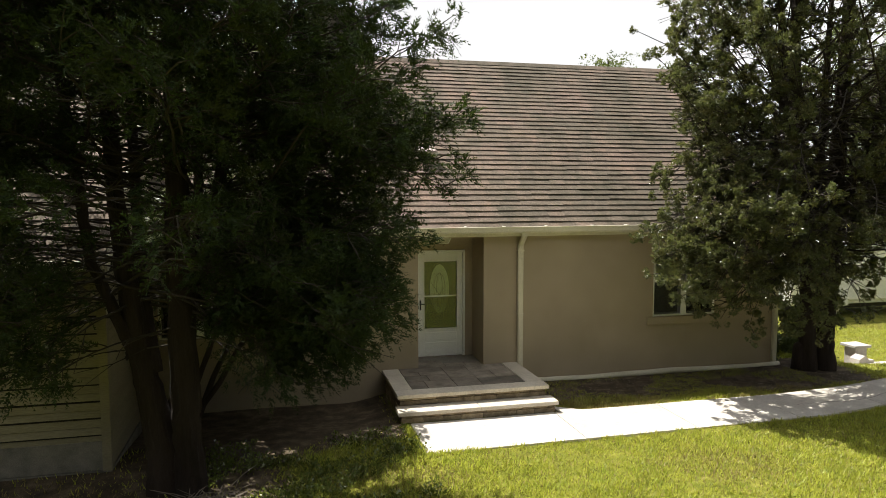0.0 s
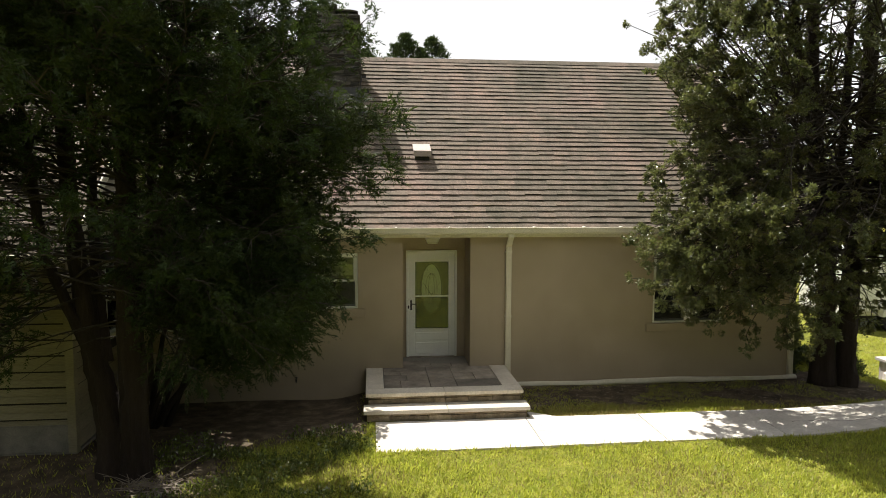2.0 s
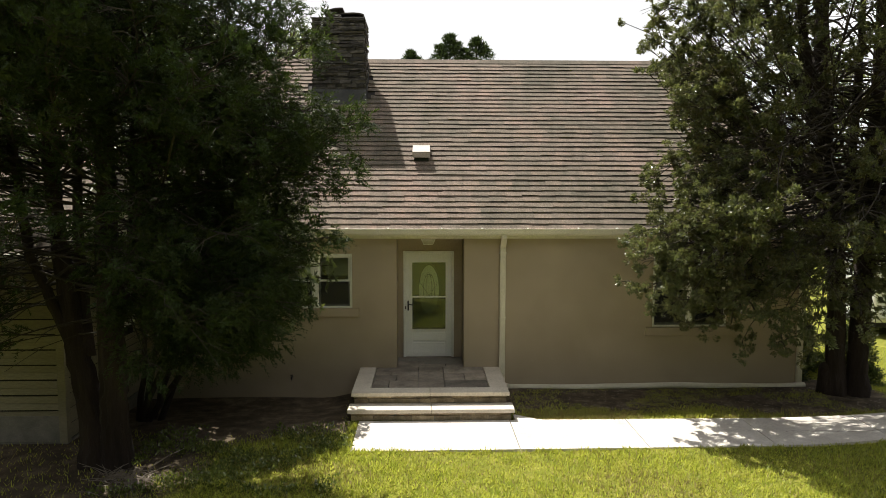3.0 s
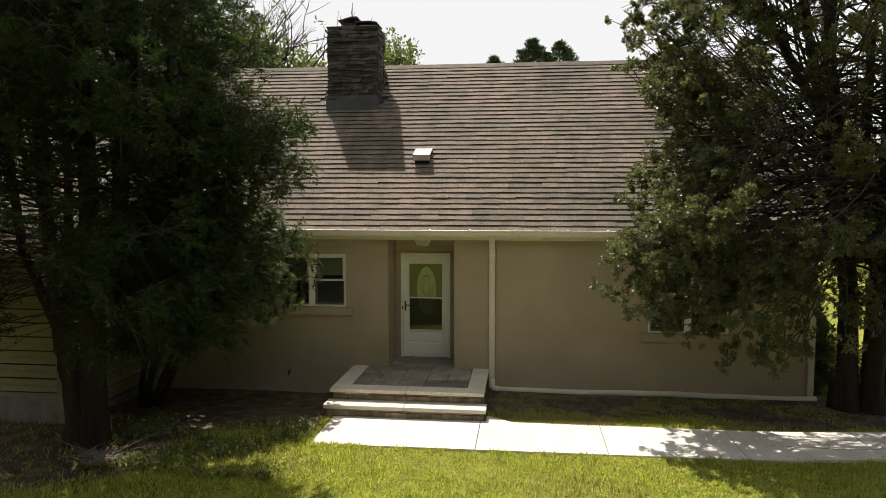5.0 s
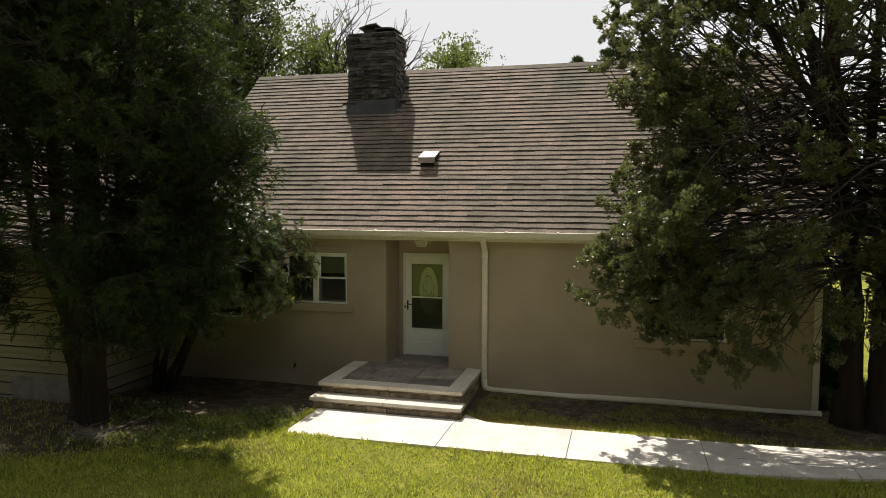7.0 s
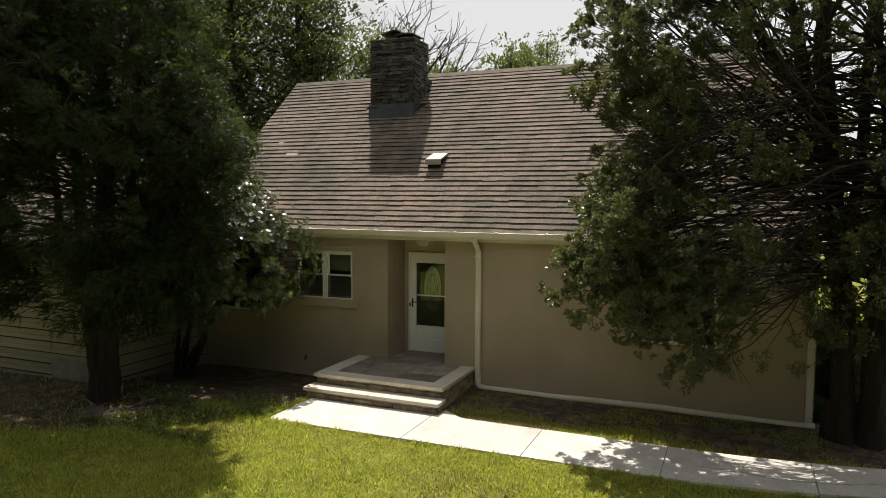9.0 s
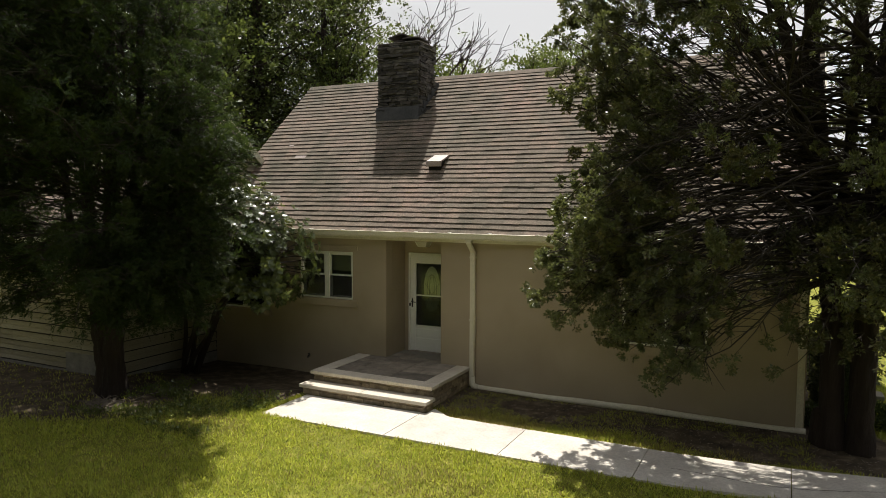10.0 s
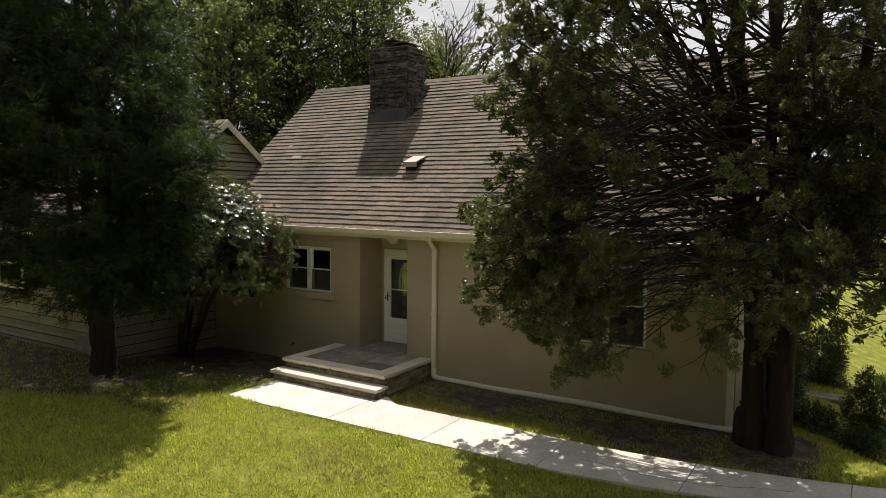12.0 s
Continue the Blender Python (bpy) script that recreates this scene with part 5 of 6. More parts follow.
for y in (17.66, 19.68):
    wheel = new("wheel")
    wheel.parent, wheel.matrix_parent_inverse = trailer, placed(trailer).inverted()
    bm = bmesh.new()
    cxw, czw = 17.35, tz + 0.33
    outline = [(cxw + 0.33 * math.cos(a), czw + 0.33 * math.sin(a)) for a in np.linspace(0, 2 * math.pi, 24, endpoint=False)]
    prism(bm, outline, y, y + 0.20, "y")
    part("tyre", bm, RUBBER, wheel)
    bm = bmesh.new()
    outline = [(cxw + 0.19 * math.cos(a), czw + 0.19 * math.sin(a)) for a in np.linspace(0, 2 * math.pi, 20, endpoint=False)]
    prism(bm, outline, y - 0.012, y - 0.002, "y")
    part("rim", bm, CHROME, wheel)
bm = bmesh.new()
prism(bm, [(16.95, tz + 0.42), (17.75, tz + 0.42), (17.72, tz + 0.72), (17.55, tz + 0.80), (17.15, tz + 0.80), (16.98, tz + 0.72)], 17.55, 17.745, "y")
part("mudguard", bm, TRAILER, trailer)


# ---- woodland behind ----
def woodland_tree(seed, h, r, leaves, name="woodland_tree", label="leafy deciduous woodland tree", mat=None, first=0.30):
    rng = np.random.default_rng(seed)
    tree = thing(name, (0, 0, 0), label, "tree", "woodland behind the house")
    bm = bmesh.new()
    bend = rng.normal(size=2) * 0.3
    trunk = [(bend[0] * t * t, bend[1] * t * t, h * 0.92 * t - 0.3) for t in np.linspace(0, 1, 9)]
    tube(bm, trunk, [h * 0.020 * (1 - 0.85 * t) + 0.02 for t in np.linspace(0, 1, 9)], 8)
    spots = []
    for i in range(34):
        t = first + (0.97 - first) * (i + rng.random()) / 34
        p0 = np.array([bend[0] * t * t, bend[1] * t * t, h * 0.92 * t])
        az = i * 2.4 + rng.normal() * 0.3
        prof = math.sin(math.pi * min(1, (t - first + 0.18) / (1.12 - first))) ** 0.7
        ln = r * prof * rng.uniform(0.65, 1.1)
        e = p0 + np.array([math.cos(az) * ln, math.sin(az) * ln, ln * rng.uniform(0.25, 0.8)])
        m = (p0 + e) / 2 + np.array([0, 0, -0.1 * ln])
        tube(bm, [tuple(p0), tuple(m), tuple(e)], [0.012 * h * (1 - t) + 0.025, 0.03, 0.012], 5, False)
        for _ in range(leaves):
            f = rng.uniform(0.35, 1.05)
            spots.append(p0 + (e - p0) * f + rng.normal(size=3) * 0.22 * r * np.array([1, 1, 0.7]) * (0.5 + 0.5 * f))
    part("trunk", bm, BARK, tree)
    spots = np.array(spots)
    out = unit(spots - np.array([0, 0, h * 0.5]))
    v, f = clumps(rng, spots, out, 17, 0.28, 0.155, 0.100, 0.1, 0.7)
    part("crown", fast_mesh("crown", v, f, mat or WOODS), mat or WOODS, tree)
    return tree


kinds = [woodland_tree(31, 15.0, 4.0, 17, first=0.16), woodland_tree(32, 12.0, 3.0, 15, first=0.18), woodland_tree(33, 18.0, 4.6, 19, first=0.22)]
spots = [
    (1, 0.3, 29.5, 0.93, 20), (1, -3.6, 30.0, 0.90, 140), (0, -6.5, 31.0, 0.84, 30), (2, -9.5, 29.0, 0.95, 200), (2, -13.0, 27.5, 1.0, 10), (0, -11.5, 23.5, 1.05, 70),
    (2, -16.5, 25.0, 1.05, 300), (0, -15.0, 20.0, 1.0, 50), (2, -20.0, 20.5, 1.0, 110), (1, -7.5, 26.5, 0.95, 250), (2, -12.5, 34.0, 1.0, 80), (0, -18.0, 31.0, 1.2, 170),
    (2, -23.0, 27.0, 1.05, 220), (0, -22.0, 15.0, 1.1, 40), (1, -10.2, 20.8, 1.0, 330), (2, -26.0, 21.0, 1.1, 15), (1, 3.2, 38.0, 0.80, 90), (2, -11.2, 79.7, 1.36, 45), (1, -6.6, 40.0, 1.07, 210), (1, -3.0, 45.6, 1.24, 190),
    (1, 24.0, 42.0, 0.72, 60), (0, 30.0, 45.0, 1.0, 210), (2, 36.0, 38.0, 0.9, 10), (1, 17.5, 44.0, 0.8, 130), (0, 41.0, 30.0, 1.0, 310), (2, 27.0, 52.0, 0.9, 100),
]
# trees whose leaf colour is painted as if in shade
kinds.append(woodland_tree(34, 17.0, 4.4, 15, label="tall thick-trunked woodland tree with shade in its leaf colour", mat=DEEP, first=0.34))
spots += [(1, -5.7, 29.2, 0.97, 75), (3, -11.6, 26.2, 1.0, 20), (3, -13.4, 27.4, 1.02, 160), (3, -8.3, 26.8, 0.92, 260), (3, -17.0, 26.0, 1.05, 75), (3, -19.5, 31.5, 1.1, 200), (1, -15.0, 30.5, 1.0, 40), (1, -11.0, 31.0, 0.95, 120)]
used = set()
for k, x, y, sc, turn in spots:
    m = pose(x, y, float(height(x, y)), 0, 0, turn)
    if k not in used:
        used.add(k)
        ob = kinds[k]
        ob.scale = (sc, sc, sc)
        ob.matrix_basis = m @ Matrix.Scale(sc, 4)
    else:
        ob = copy_thing(kinds[k], m)
        ob.scale = (sc, sc, sc)


def pine(x, y, h, r, seed):
    rng = np.random.default_rng(seed)
    z0 = float(height(x, y))
    tree = thing("pine_tree", (x, y, z0), "distant dark conifer beyond the roof", "tree", "distant conifers")
    bm = bmesh.new()
    tube(bm, [(x, y, z0 - 0.3), (x, y, z0 + h)], [0.3, 0.04], 7)
    part("trunk", bm, BARK, tree)
    sp, out = [], []
    tops = [(0.0, 0.0, 1.0), (0.0, 0.0, 1.0), (0.14 * r, 0.1 * r, 0.97), (-0.20 * r, -0.1 * r, 0.94)]
    for i in range(900):
        ox, oy, top = tops[i % 4]
        t = 1 - rng.random() ** 1.8
        az = round(t * 26) * 1.7 + rng.integers(6) * 1.05 + rng.normal() * 0.12
        ln = (0.12 + 0.72 * r * (1 - t) ** 0.66) * rng.random() ** 0.6
        sp.append((x + ox + math.cos(az) * ln, y + oy + math.sin(az) * ln, z0 + h * top * (0.35 + 0.65 * round(t * 26) / 26) + 0.25 * ln)), out.append((math.cos(az) * 0.7, math.sin(az) * 0.7, 0.6))
    v, f = clumps(rng, np.array(sp), np.array(out), 12, 0.22, 0.40, 0.075, -0.3, 0.6)
    part("crown", fast_mesh("crown", v, f, PINE), PINE, tree)


pine(6.6, 72, 19.6, 5.2, 1), pine(9.4, 73, 19.5, 6.0, 2), pine(2.6, 75, 18.7, 5.0, 3)


def bare_tree(x, y, h, seed):
    rng = np.random.default_rng(seed)
    z0 = float(height(x, y))
    tree = thing("bare_tree", (x, y, z0), "leafless grey tree among the woodland", "tree", "woodland behind the house")
    bm = bmesh.new()

    def limb(p, d, ln, r, depth):
        q = p + d * ln
        mid = (p + q) / 2 + rng.normal(size=3) * 0.06 * ln
        tube(bm, [tuple(p), tuple(mid), tuple(q)], [r, r * 0.8, r * 0.55], 5, False)
        if depth:
            for _ in range(3):
                limb(q - d * ln * rng.uniform(0, 0.4), unit(d + rng.normal(size=3) * 0.42 + np.array([0, 0, 0.15])), ln * rng.uniform(0.5, 0.75), r * 0.55, depth - 1)

    limb(np.array([x, y, z0 - 0.3]), np.array([0.03, 0, 1.0]), h * 0.5, h * 0.014, 0)
    for _ in range(5):
        limb(np.array([x, y, z0 + h * rng.uniform(0.3, 0.48)]), unit(np.array([rng.normal() * 0.5, rng.normal() * 0.5, 1.1])), h * 0.24, h * 0.0055, 3)
    tagged(part("limb", bm, BARK, tree), kind="stuff")


bare_tree(-5.2, 28.0, 14.5, 8), bare_tree(-8.6, 33.0, 16.0, 9)


def far_woods():
    rng = np.random.default_rng(77)
    vs = []
    for ang in np.linspace(0, 2 * math.pi, 200, endpoint=False):
        rr = 110 + 14 * rng.random()
        if math.sin(ang) < -0.2:
            rr = 55 + 10 * rng.random()
        cx, cy = 5 + rr * math.cos(ang), 5 + rr * math.sin(ang)
        hh = rng.uniform(7, 12)
        n = 60
        d = unit(rng.normal(size=(n, 3)))
        c = np.array([cx, cy, float(height(cx, min(cy, 120))) + hh * 0.5]) + d * np.array([2.6, 2.6, hh * 0.52]) * rng.random((n, 1)) ** 0.4
        vs.append(clumps(rng, c, d, 5, 0.9, 1.25, 0.95, 0.0, 0.8))
    # unseen tall belt behind the camera, added to block low sky light
    for x in np.arange(-34, 46, 2.4):
        cx, cy, hh = x + rng.normal(), -16 - 5 * rng.random() + 0.004 * (x - 6) ** 2, rng.uniform(12, 17)
        d = unit(rng.normal(size=(80, 3)))
        c = np.array([cx, cy, hh * 0.5]) + d * np.array([2.8, 2.8, hh * 0.5]) * rng.random((80, 1)) ** 0.4
        vs.append(clumps(rng, c, d, 6, 0.8, 1.1, 0.75, 0.0, 0.8))
    for _ in range(95):
        cx, cy = rng.uniform(-34, 4), rng.uniform(25, 42)
        if cy < 25 - 0.35 * (cx + 10):
            continue
        hh = rng.uniform(3.5, 6.5)
        d = unit(rng.normal(size=(60, 3)))
        c = np.array([cx, cy, height(cx, cy) + hh * 0.5]) + d * np.array([1.6, 1.6, hh * 0.5]) * rng.random((60, 1)) ** 0.4
        vs.append(clumps(rng, c, d, 10, 0.35, 0.28, 0.16, 0.1, 0.8))
    # unseen belt on the left, added to cut sky light on the wing
    for y in np.arange(-15, 5.5, 2.2):
        cx, cy, hh = -17 - 4 * rng.random(), y + rng.normal() * 0.5, rng.uniform(13, 17)
        d = unit(rng.normal(size=(80, 3)))
        c = np.array([cx, cy, hh * 0.5]) + d * np.array([2.6, 2.6, hh * 0.5]) * rng.random((80, 1)) ** 0.4
        vs.append(clumps(rng, c, d, 6, 0.8, 1.1, 0.75, 0.0, 0.8))
    v, f = merge(vs)
    tagged(new("far_woods", fast_mesh("far_woods", v, f, WOODS)), "distant leafy woods closing the horizon, plus unseen nearer belts added to block low sky", "woods", kind="stuff")


far_woods()


# ---- undergrowth and lawn ----
def on_paving(x, y):
    near = 9.17 + 0.012 * (x - 3) + 0.050 * np.clip(x - 8.6, 0, 9) ** 2
    far = 10.42 + 0.038 * np.clip(x - 9.2, 0, 9) ** 2 + 0.02 * np.clip(x - 9.2, 0, 9)
    walk_ = (x > 3.0) & (x < 16.1) & (y > near - 0.005) & (y < far + 0.01)
    step = (x > 2.84) & (x < 5.42) & (y > 10.38)
    house_ = ((x > XL) & (x < 11.0) & (y > 12.15)) | ((x < XL + 0.03) & (y > WY0 - 0.05) & (y < 15.8))
    notch = (x > 5.3) & (x < 5.8) & (y > 10.3) & (y < 10.7 - 0.6 * (x - 5.46))
    path_ = (x > 12.93) & (y > 12.0 - 0.067 * (x - 12.3)) & (y < 13.02 - 0.067 * (x - 12.3)) & (x < 18.3)
    return walk_ | step | house_ | path_ | notch


def lawn():
    rng = np.random.default_rng(3)
    n = 780000
    x = rng.uniform(-7, 20, n)
    y = 4.0 + 12.7 * rng.random(n)
    patch = np.sin(x * 1.7 + 1.3 * np.sin(y * 2.1)) * np.sin(y * 1.9 + 0.7) + 0.6 * np.sin(x * 5.3 + y * 3.1) * np.sin(y * 6.1 - x * 2.2) + 0.5 * np.sin(x * 11.0 + 2 * np.sin(y * 9.0)) * np.sin(y * 12.5)
    b = bare(x, y)
    keep = ~on_paving(x, y) & (rng.random(n) > b * 1.02 + 0.12 * (patch < -0.7)) & (rng.random(n) < (1.15 - np.clip(y - 9, 0, 9) * 0.05) * smooth(4.0, 6.6, y))
    x, y, patch = x[keep], y[keep], patch[keep]
    n = len(x)
    ln = (0.036 + 0.050 * rng.random(n) ** 1.5) * (1 + 0.32 * patch)
    az = rng.random(n) * 2 * math.pi
    lean = rng.uniform(0.25, 1.3, n)
    d = unit(np.stack([np.cos(az) * lean, np.sin(az) * lean, np.ones(n)], 1))
    s_ = np.stack([-np.sin(az), np.cos(az), np.zeros(n)], 1)
    c = np.stack([x, y, height(x, y) - 0.005], 1)
    w_ = 0.005 + 0.006 * rng.random(n)
    v = np.stack([c - s_ * w_[:, None], c + s_ * w_[:, None], c + d * ln[:, None]], 1).reshape(-1, 3)
    worn = np.sin(x * 0.9 + 2.0 * np.sin(y * 0.7)) * np.sin(y * 1.1 - 0.6 * x)
    dry = rng.random(n) < 0.10 + 0.12 * (patch < -0.4) + 0.35 * smooth(0.45, 0.9, worn)
    tri_ = np.arange(n * 3).reshape(-1, 3)
    for m, name, mat, lab in ((~dry, "grass", GRASS, "short sunlit lawn grass"), (dry, "dry_grass", DRYGRASS, "dry straw among the lawn")):
        keep_v = v.reshape(-1, 3, 3)[m].reshape(-1, 3)
        tagged(new(name, fast_mesh(name, keep_v, tri_[: m.sum()], mat)), lab, "grass", kind="stuff")


lawn()


def undergrowth():
    rng = np.random.default_rng(9)
    n = 1500
    x, y = rng.uniform(0.1, 3.0, n), rng.uniform(7.8, 10.2, n)
    drift = np.sin(x * 2.9 + 1.2 * np.sin(y * 3.3)) * np.sin(y * 2.7 + 0.4)
    keep = (drift > -0.05) & (rng.random(n) > 0.45 * smooth(9.3, 10.0, y))
    x, y = x[keep], y[keep]
    n = len(x)
    c = np.stack([x, y, height(x, y) + 0.02 + 0.05 * rng.random(n)], 1)
    v, f = clumps(rng, c, np.tile([0, 0, 1.0], (n, 1)), 11, 0.07, 0.036, 0.021, -0.1, 0.8)
    tagged(new("ground_cover", fast_mesh("ground_cover", v, f, WEED)), "low leafy weeds growing beside the cedar", "weeds", kind="stuff")
    n = 700
    x = 3.0 + 11.0 * rng.random(n) ** 1.15
    near = np.array([walk_edges(float(v_))[0] for v_ in x])
    y = near - 0.012 - 0.07 * rng.random(n) ** 2
    left = rng.random(n) < 0.10
    x, y = np.where(left, 2.985 - 0.05 * rng.random(n), x), np.where(left, rng.uniform(9.2, 10.38, n), y)
    c = np.stack([x, y, height(x, y)], 1)[np.sin(x * 6.3 + 3 * np.sin(x * 2.9)) > 0.45]
    v, f = clumps(rng, c, np.tile([0, 0.15, 1.0], (len(c), 1)), 7, 0.045, 0.055, 0.009, -0.3, 0.2)
    tagged(new("verge_grass", fast_mesh("verge_grass", v, f, GRASS)), "untrimmed grass tufts leaning over the walk edge", "grass", kind="stuff")
    n = 1500
    x, y = 5.5 + 6.3 * rng.random(n), rng.uniform(10.6, 12.15, n)
    away = ~on_paving(x, y)
    c = np.stack([x, y, height(x, y) + 0.006], 1)[away]
    d = unit(np.stack([rng.normal(size=len(c)), rng.normal(size=len(c)), 0.18 * rng.normal(size=len(c))], 1))
    v, f = leaf_arrays(c, d, unit(np.cross(d, np.array([0, 0, 1.0]) + rng.normal(size=(len(c), 3)) * 0.25)), rng.uniform(0.02, 0.055, len(c)), rng.uniform(0.010, 0.026, len(c)))
    tagged(new("leaf_litter", fast_mesh("leaf_litter", v, f, TWIG)), "dry fallen leaves scattered over the soil bed", "leaves", kind="stuff")
    n = 420
    x, y = 5.7 + 4.6 * rng.random(n) ** 1.6, 10.44 + 0.42 * rng.random(n) ** 1.6
    c = np.stack([x, y, height(x, y)], 1)
    c = c[~on_paving(c[:, 0], c[:, 1]) & (np.sin(x * 3.1 + np.sin(x * 1.3)) > -0.75)]
    v, f = clumps(rng, c, np.tile([0, 0, 1.0], (len(c), 1)), 9, 0.06, 0.06, 0.009, -0.5, 0.2)
    tagged(new("edge_grass", fast_mesh("edge_grass", v, f, DRYGRASS)), "longer dry patchy grass along the walk edge", "grass", kind="stuff")
    n = 2600
    x, y = rng.uniform(5.5, 11.0, n), rng.uniform(10.5, 12.2, n)
    keep = ~on_paving(x, y) & (np.sin(x * 2.3 + 1.7 * np.sin(y * 2.9)) + 0.7 * np.sin(y * 4.1 + x) > -0.3)
    c = np.stack([x, y, height(x, y) - 0.01], 1)[keep]
    v, f = clumps(rng, c, np.tile([0, 0, 1.0], (len(c), 1)), 8, 0.06, 0.035, 0.006, -0.2, 0.15)
    tagged(new("sparse_grass", fast_mesh("sparse_grass", v, f, GRASS)), "thin patchy grass on the soil bed", "grass", kind="stuff")
    bm = bmesh.new()
    for i in range(34):
        p = np.array([0.35 + rng.normal() * 0.22, 8.45 + rng.normal() * 0.2, 0.0])
        d = unit(np.array([rng.normal(), rng.normal(), abs(rng.normal()) * 0.35]))
        ln = rng.uniform(0.15, 0.45)
        tube(bm, [tuple(p), tuple(p + d * ln * 0.5 + np.array([0, 0, 0.02])), tuple(p + d * ln)], [0.007, 0.005, 0.003], 4, False)
    for i in range(150):
        p = np.array([0.40 + rng.normal() * 0.14, 8.32 + rng.normal() * 0.12, 0.01 + 0.05 * rng.random()])
        d = unit(np.array([rng.normal(), rng.normal(), rng.normal() * 0.25]))
        ln = rng.uniform(0.08, 0.22)
        tube(bm, [tuple(p), tuple(p + d * ln)], [0.004, 0.002], 3, False)
    tagged(part("fallen_twigs", bm, TWIG), "dry fallen twigs at the foot of the cedar", "twigs", kind="stuff")


undergrowth()


# ---- pieces: chimney stones, clapboards, shingles ----
def chimney_stones():
    rng = random.Random(12)
    unit_meshes = []
    for k in range(10):
        bm = bmesh.new()
        box(bm, -0.5, 0.5, -0.5, 0.5, -0.5, 0.5)
        for v_ in bm.verts:
            v_.co += Vector((rng.uniform(-0.09, 0.09), rng.uniform(-0.16, 0.16), rng.uniform(-0.16, 0.16)))
        unit_meshes.append(mesh_of(bm, "stone", STONE))

    def stone(cx, cy, cz, sx, sy, sz):
        ob = new("stone", rng.choice(unit_meshes))
        ob.parent, ob.matrix_parent_inverse = chimney, placed(chimney).inverted()
        ob.location, ob.scale = (cx, cy, cz), (sx, sy, sz)

    for face in ("front", "right", "left"):
        z = 5.0
        while z < CTOP - 0.02:
            h = min(rng.uniform(0.030, 0.080), CTOP + 0.005 - z)
            a, end = (CX0, CX1) if face == "front" else (CY0 + 0.06, CY1)
            while a < end - 0.02:
                ln = min(rng.uniform(0.09, 0.42), end - a)
                if end - a - ln < 0.09:
                    ln = end - a
                pr = rng.uniform(-0.012, 0.036)
                if face == "front":
                    if z + h > roof_z(CY0) + 0.2:
                        stone(a + ln / 2, CY0 + 0.05 - pr, z + h / 2, ln - 0.012, 0.10, h - 0.010)
                elif z + h > roof_z(a) - 0.05:
                    x = CX1 - 0.05 + pr if face == "right" else CX0 + 0.05 - pr
                    stone(x, a + ln / 2, z + h / 2, 0.10, ln - 0.012, h - 0.010)
                a += ln
            z += h


chimney_stones()


def clapboards():
    """Lapped boards on the wing's front, side and gable, with gaps that paint in lap shade."""
    rng = random.Random(21)
    exp_ = 0.215

    def board(axis, a0, a1, fixed, z, out):
        bm = bmesh.new()
        tilt = rng.uniform(-0.003, 0.003)
        half = z + exp_ * 0.5
        # gap under each board bares the dark backing as a drawn shadow line
        o = [(fixed + out * 0.002, z + exp_ - 0.006), (fixed + out * 0.010, z + exp_ - 0.006), (fixed + out * 0.028, half + 0.010 + tilt), (fixed + out * 0.012, half + tilt), (fixed + out * 0.042, z + 0.026 + tilt), (fixed + out * 0.016, z + 0.018 + tilt)]
        if axis == "x":
            prism(bm, o, a0, a1, "x")
        else:
            prism(bm, o, a0, a1, "y")
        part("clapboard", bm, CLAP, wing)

    z = 0.03
    while z < 2.62:
        runs = [(WX0, -7.2), (-7.197, -4.1), (-4.097, XL - 0.092)]
        if z + exp_ > win_f[2] - 0.05 and z < win_f[3] + 0.07:
            runs = [(WX0, -7.2), (-7.197, win_f[0] - 0.072), (win_f[1] + 0.072, XL - 0.092)]
        for a, b in runs:
            board("x", a, b, WY0 + 0.03, z, -1)
        spans = [(WY0 + 0.082, YF - 0.003)]
        if z + exp_ > win_s[2] - 0.06 and z < win_s[3] + 0.06:
            spans = [(WY0 + 0.082, win_s[0] - 0.062), (win_s[1] + 0.062, YF - 0.003)]
        for a, b in spans:
            board("y", a, b, XL - 0.03, z, 1)
        z += exp_
    while z < wing_z(WYR) - 0.3:
        half = (wing_z(WYR) - 0.10 - z - exp_) / WP
        if half > 0.15:
            board("y", max(9.62, WYR - half - 0.25), min(WYR + half + 0.25, 15.6), XL - 0.03, z, 1)
        z += exp_


clapboards()


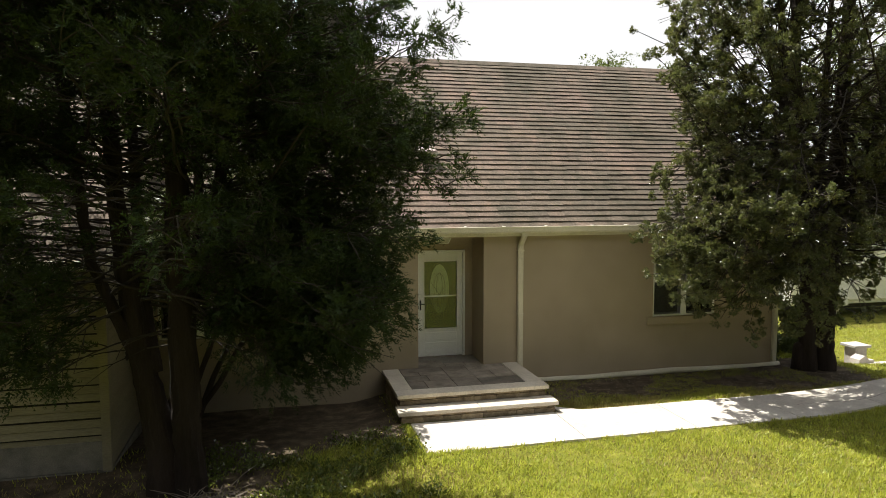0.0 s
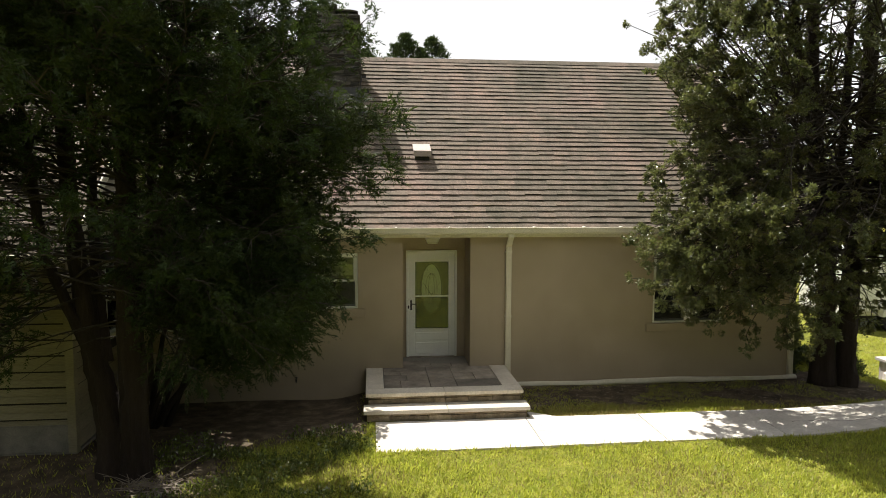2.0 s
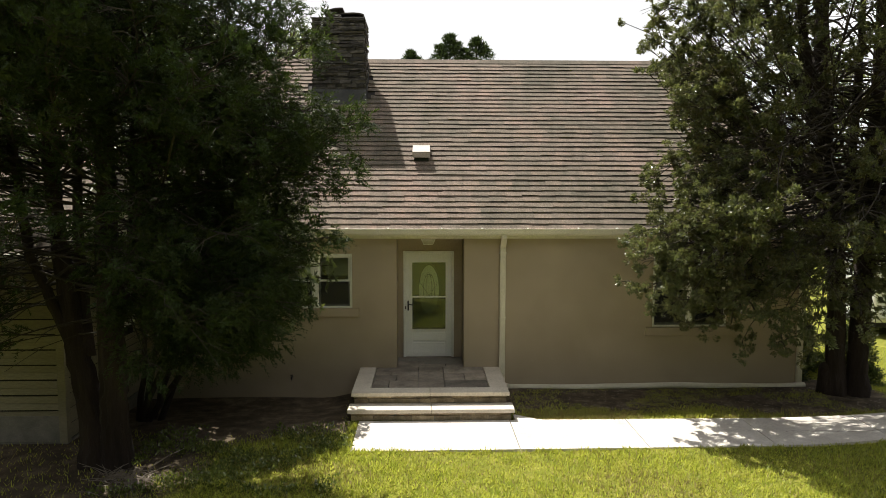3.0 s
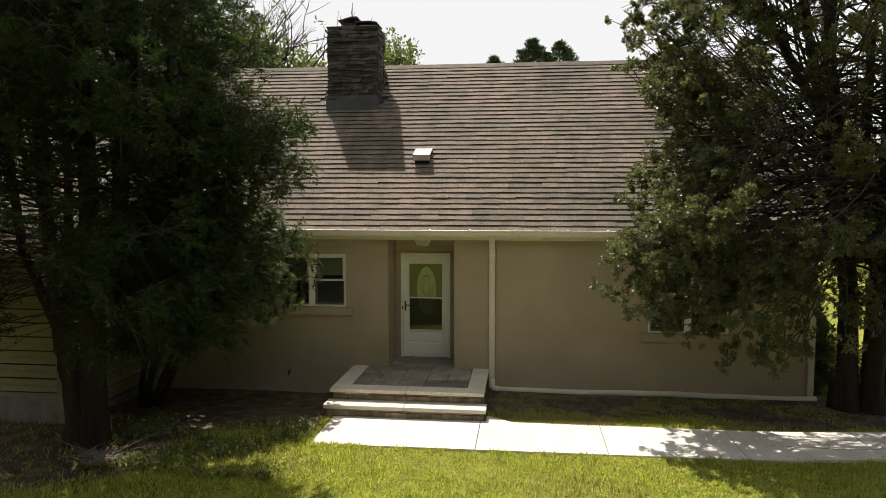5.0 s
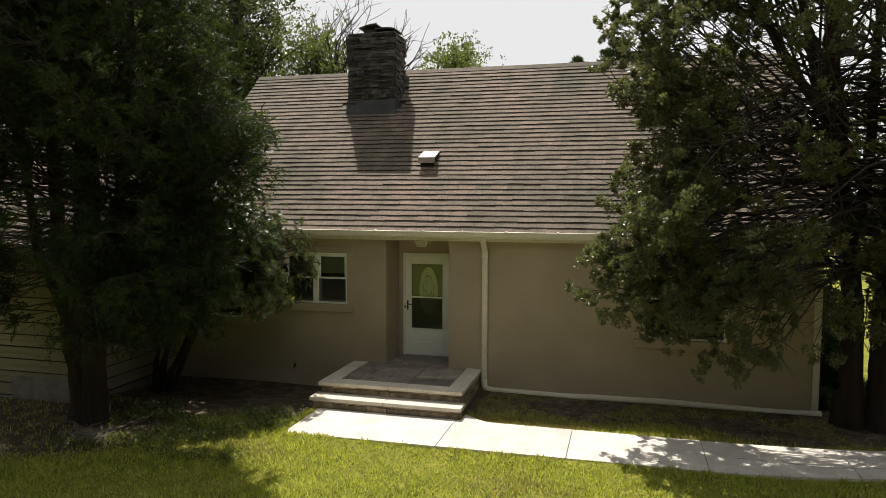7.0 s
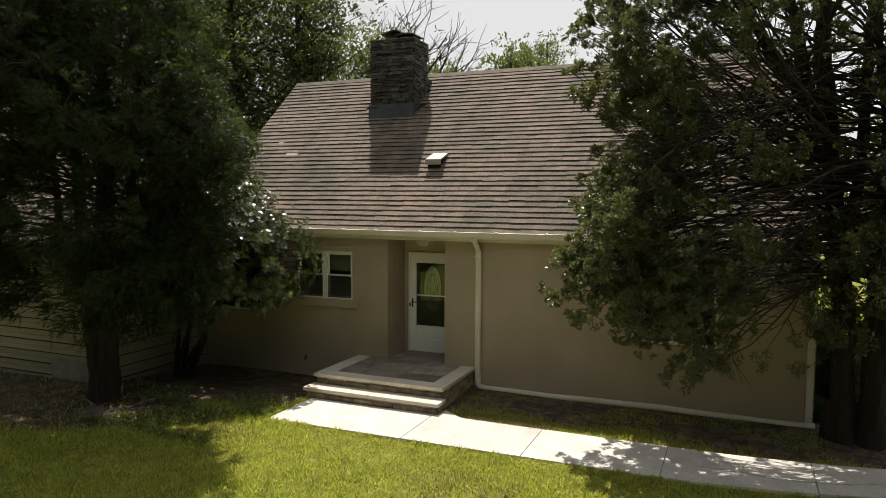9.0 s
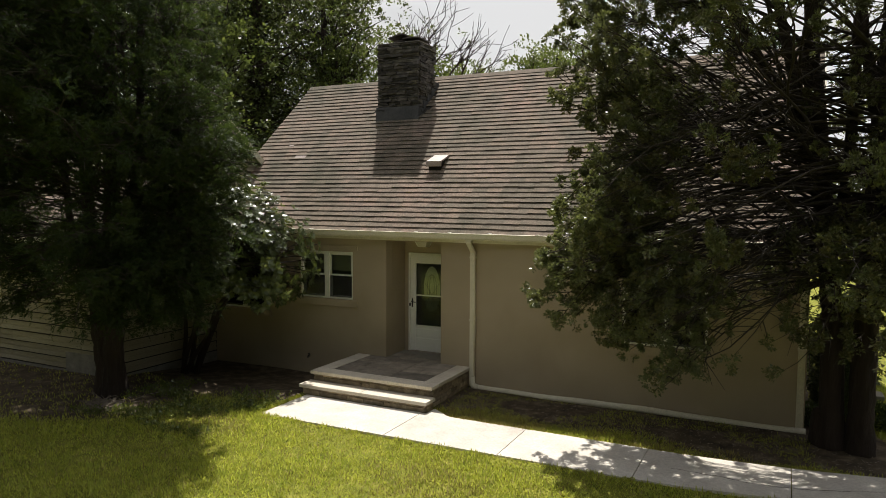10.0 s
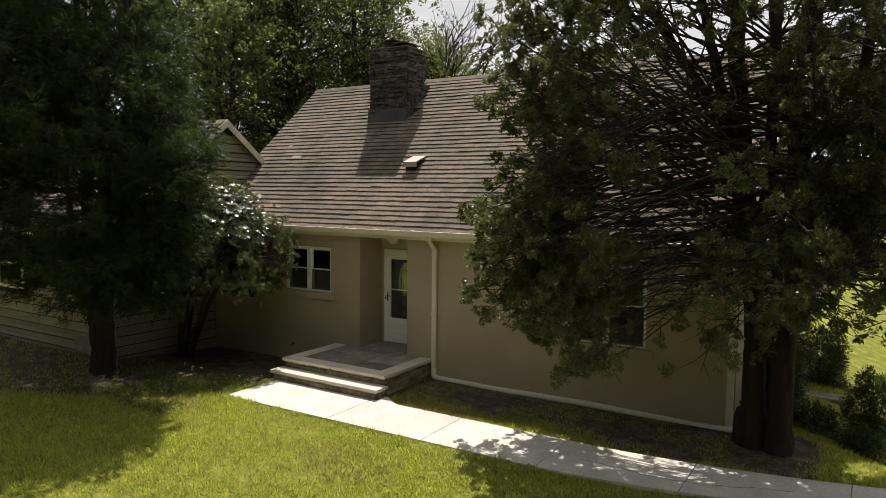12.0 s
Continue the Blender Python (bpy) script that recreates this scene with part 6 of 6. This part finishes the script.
def lay_shingles(owner, zfun, slope, y0, ytop, x0, x1, exposure, tab, singles, seed, skip=None):
    """Courses of tabs up a slope: the lowest courses as pieces, the rest joined."""
    rng = random.Random(seed)
    ang = math.atan(slope)
    ca, sa = math.cos(ang), math.sin(ang)
    length = (ytop - y0) / ca
    rows = round(length / exposure)
    exposure = length / rows
    meshes = []
    for k in range(8):
        bm = bmesh.new()
        t = (0.024, 0.028, 0.031, 0.025, 0.029, 0.026, 0.030, 0.027)[k]
        w_ = tab / 2 - 0.0006
        v_ = [bm.verts.new(p) for p in ((-w_, -0.004, 0.55 * t), (w_, -0.004, 0.55 * t), (w_, exposure * 1.1, 0), (-w_, exposure * 1.1, 0), (-w_, -0.005 - 0.006 * (k % 3), t), (w_, -0.004 - 0.005 * ((k + k // 3 + 1) % 4), t), (w_, exposure * 1.1, 0.004), (-w_, exposure * 1.1, 0.004))]
        for q in ((3, 2, 1, 0), (4, 5, 6, 7), (0, 1, 5, 4), (1, 2, 6, 5), (2, 3, 7, 6), (3, 0, 4, 7)):
            bm.faces.new([v_[i] for i in q])
        meshes.append(mesh_of(bm, "shingle", SHINGLE))
    proto = [np.array([v_.co for v_ in me.vertices]) for me in meshes]
    quads = np.array([(3, 2, 1, 0), (4, 5, 6, 7), (0, 1, 5, 4), (1, 2, 6, 5), (2, 3, 7, 6), (3, 0, 4, 7)])
    rot = np.array([[1, 0, 0], [0, ca, -sa], [0, sa, ca]])
    vs, fs, k, made = [], [], 0, 0
    for r in range(rows):
        yy = y0 + r * exposure * ca
        x = x0 + tab / 2 - (tab * 0.5 if r % 2 else 0) - 0.07 * (r % 3)
        sag, wave = rng.uniform(-0.004, 0.004), rng.uniform(0.002, 0.007)
        while x < x1 + tab / 2:
            cx = min(max(x, x0 + tab / 2), x1 - tab / 2)
            if not (skip and skip(cx, yy)):
                i = rng.randrange(8)
                slip = wave * math.sin(1.1 * cx + 2.3 * r) + 0.5 * wave * math.sin(2.9 * cx - 1.7 * r) + rng.uniform(-0.0025, 0.0025)
                at = np.array([cx, yy + slip * ca, zfun(yy + slip * ca) + 0.002 + sag * 0.3])
                tilt = rng.uniform(-0.012, 0.012)
                if made < singles and cx > 1.2:
                    ob = new("shingle", meshes[i])
                    ob.parent, ob.matrix_parent_inverse = owner, placed(owner).inverted()
                    ob.matrix_basis = Matrix.Translation(at) @ Matrix.Rotation(ang, 4, "X") @ Matrix.Rotation(tilt, 4, "Z")
                    made += 1
                else:
                    p = proto[i].copy()
                    p[:, 1] += tilt * p[:, 0]
                    vs.append(p @ rot.T + at), fs.append(quads + k)
                    k += 8
            x += tab
    ob = part("shingle_field", fast_mesh("shingle_field", np.concatenate(vs), np.concatenate(fs), SHINGLE_REST), SHINGLE_REST, owner)
    tagged(ob, "weathered brown asphalt shingles", kind="stuff")


lay_shingles(roof, roof_z, PITCH, EAVE_Y - 0.02, RIDGE_Y - 0.08, -1.31, 11.11, 0.151, 0.31, 290, 6,
             lambda x, y: CX0 - 0.1 < x < CX1 + 0.1 and CY0 + 0.05 < y < CY1 - 0.1)
lay_shingles(wing_roof, wing_z, WP, 9.23, WYR - 0.05, -10.6, XL + 0.09, 0.151, 0.31, 0, 7)
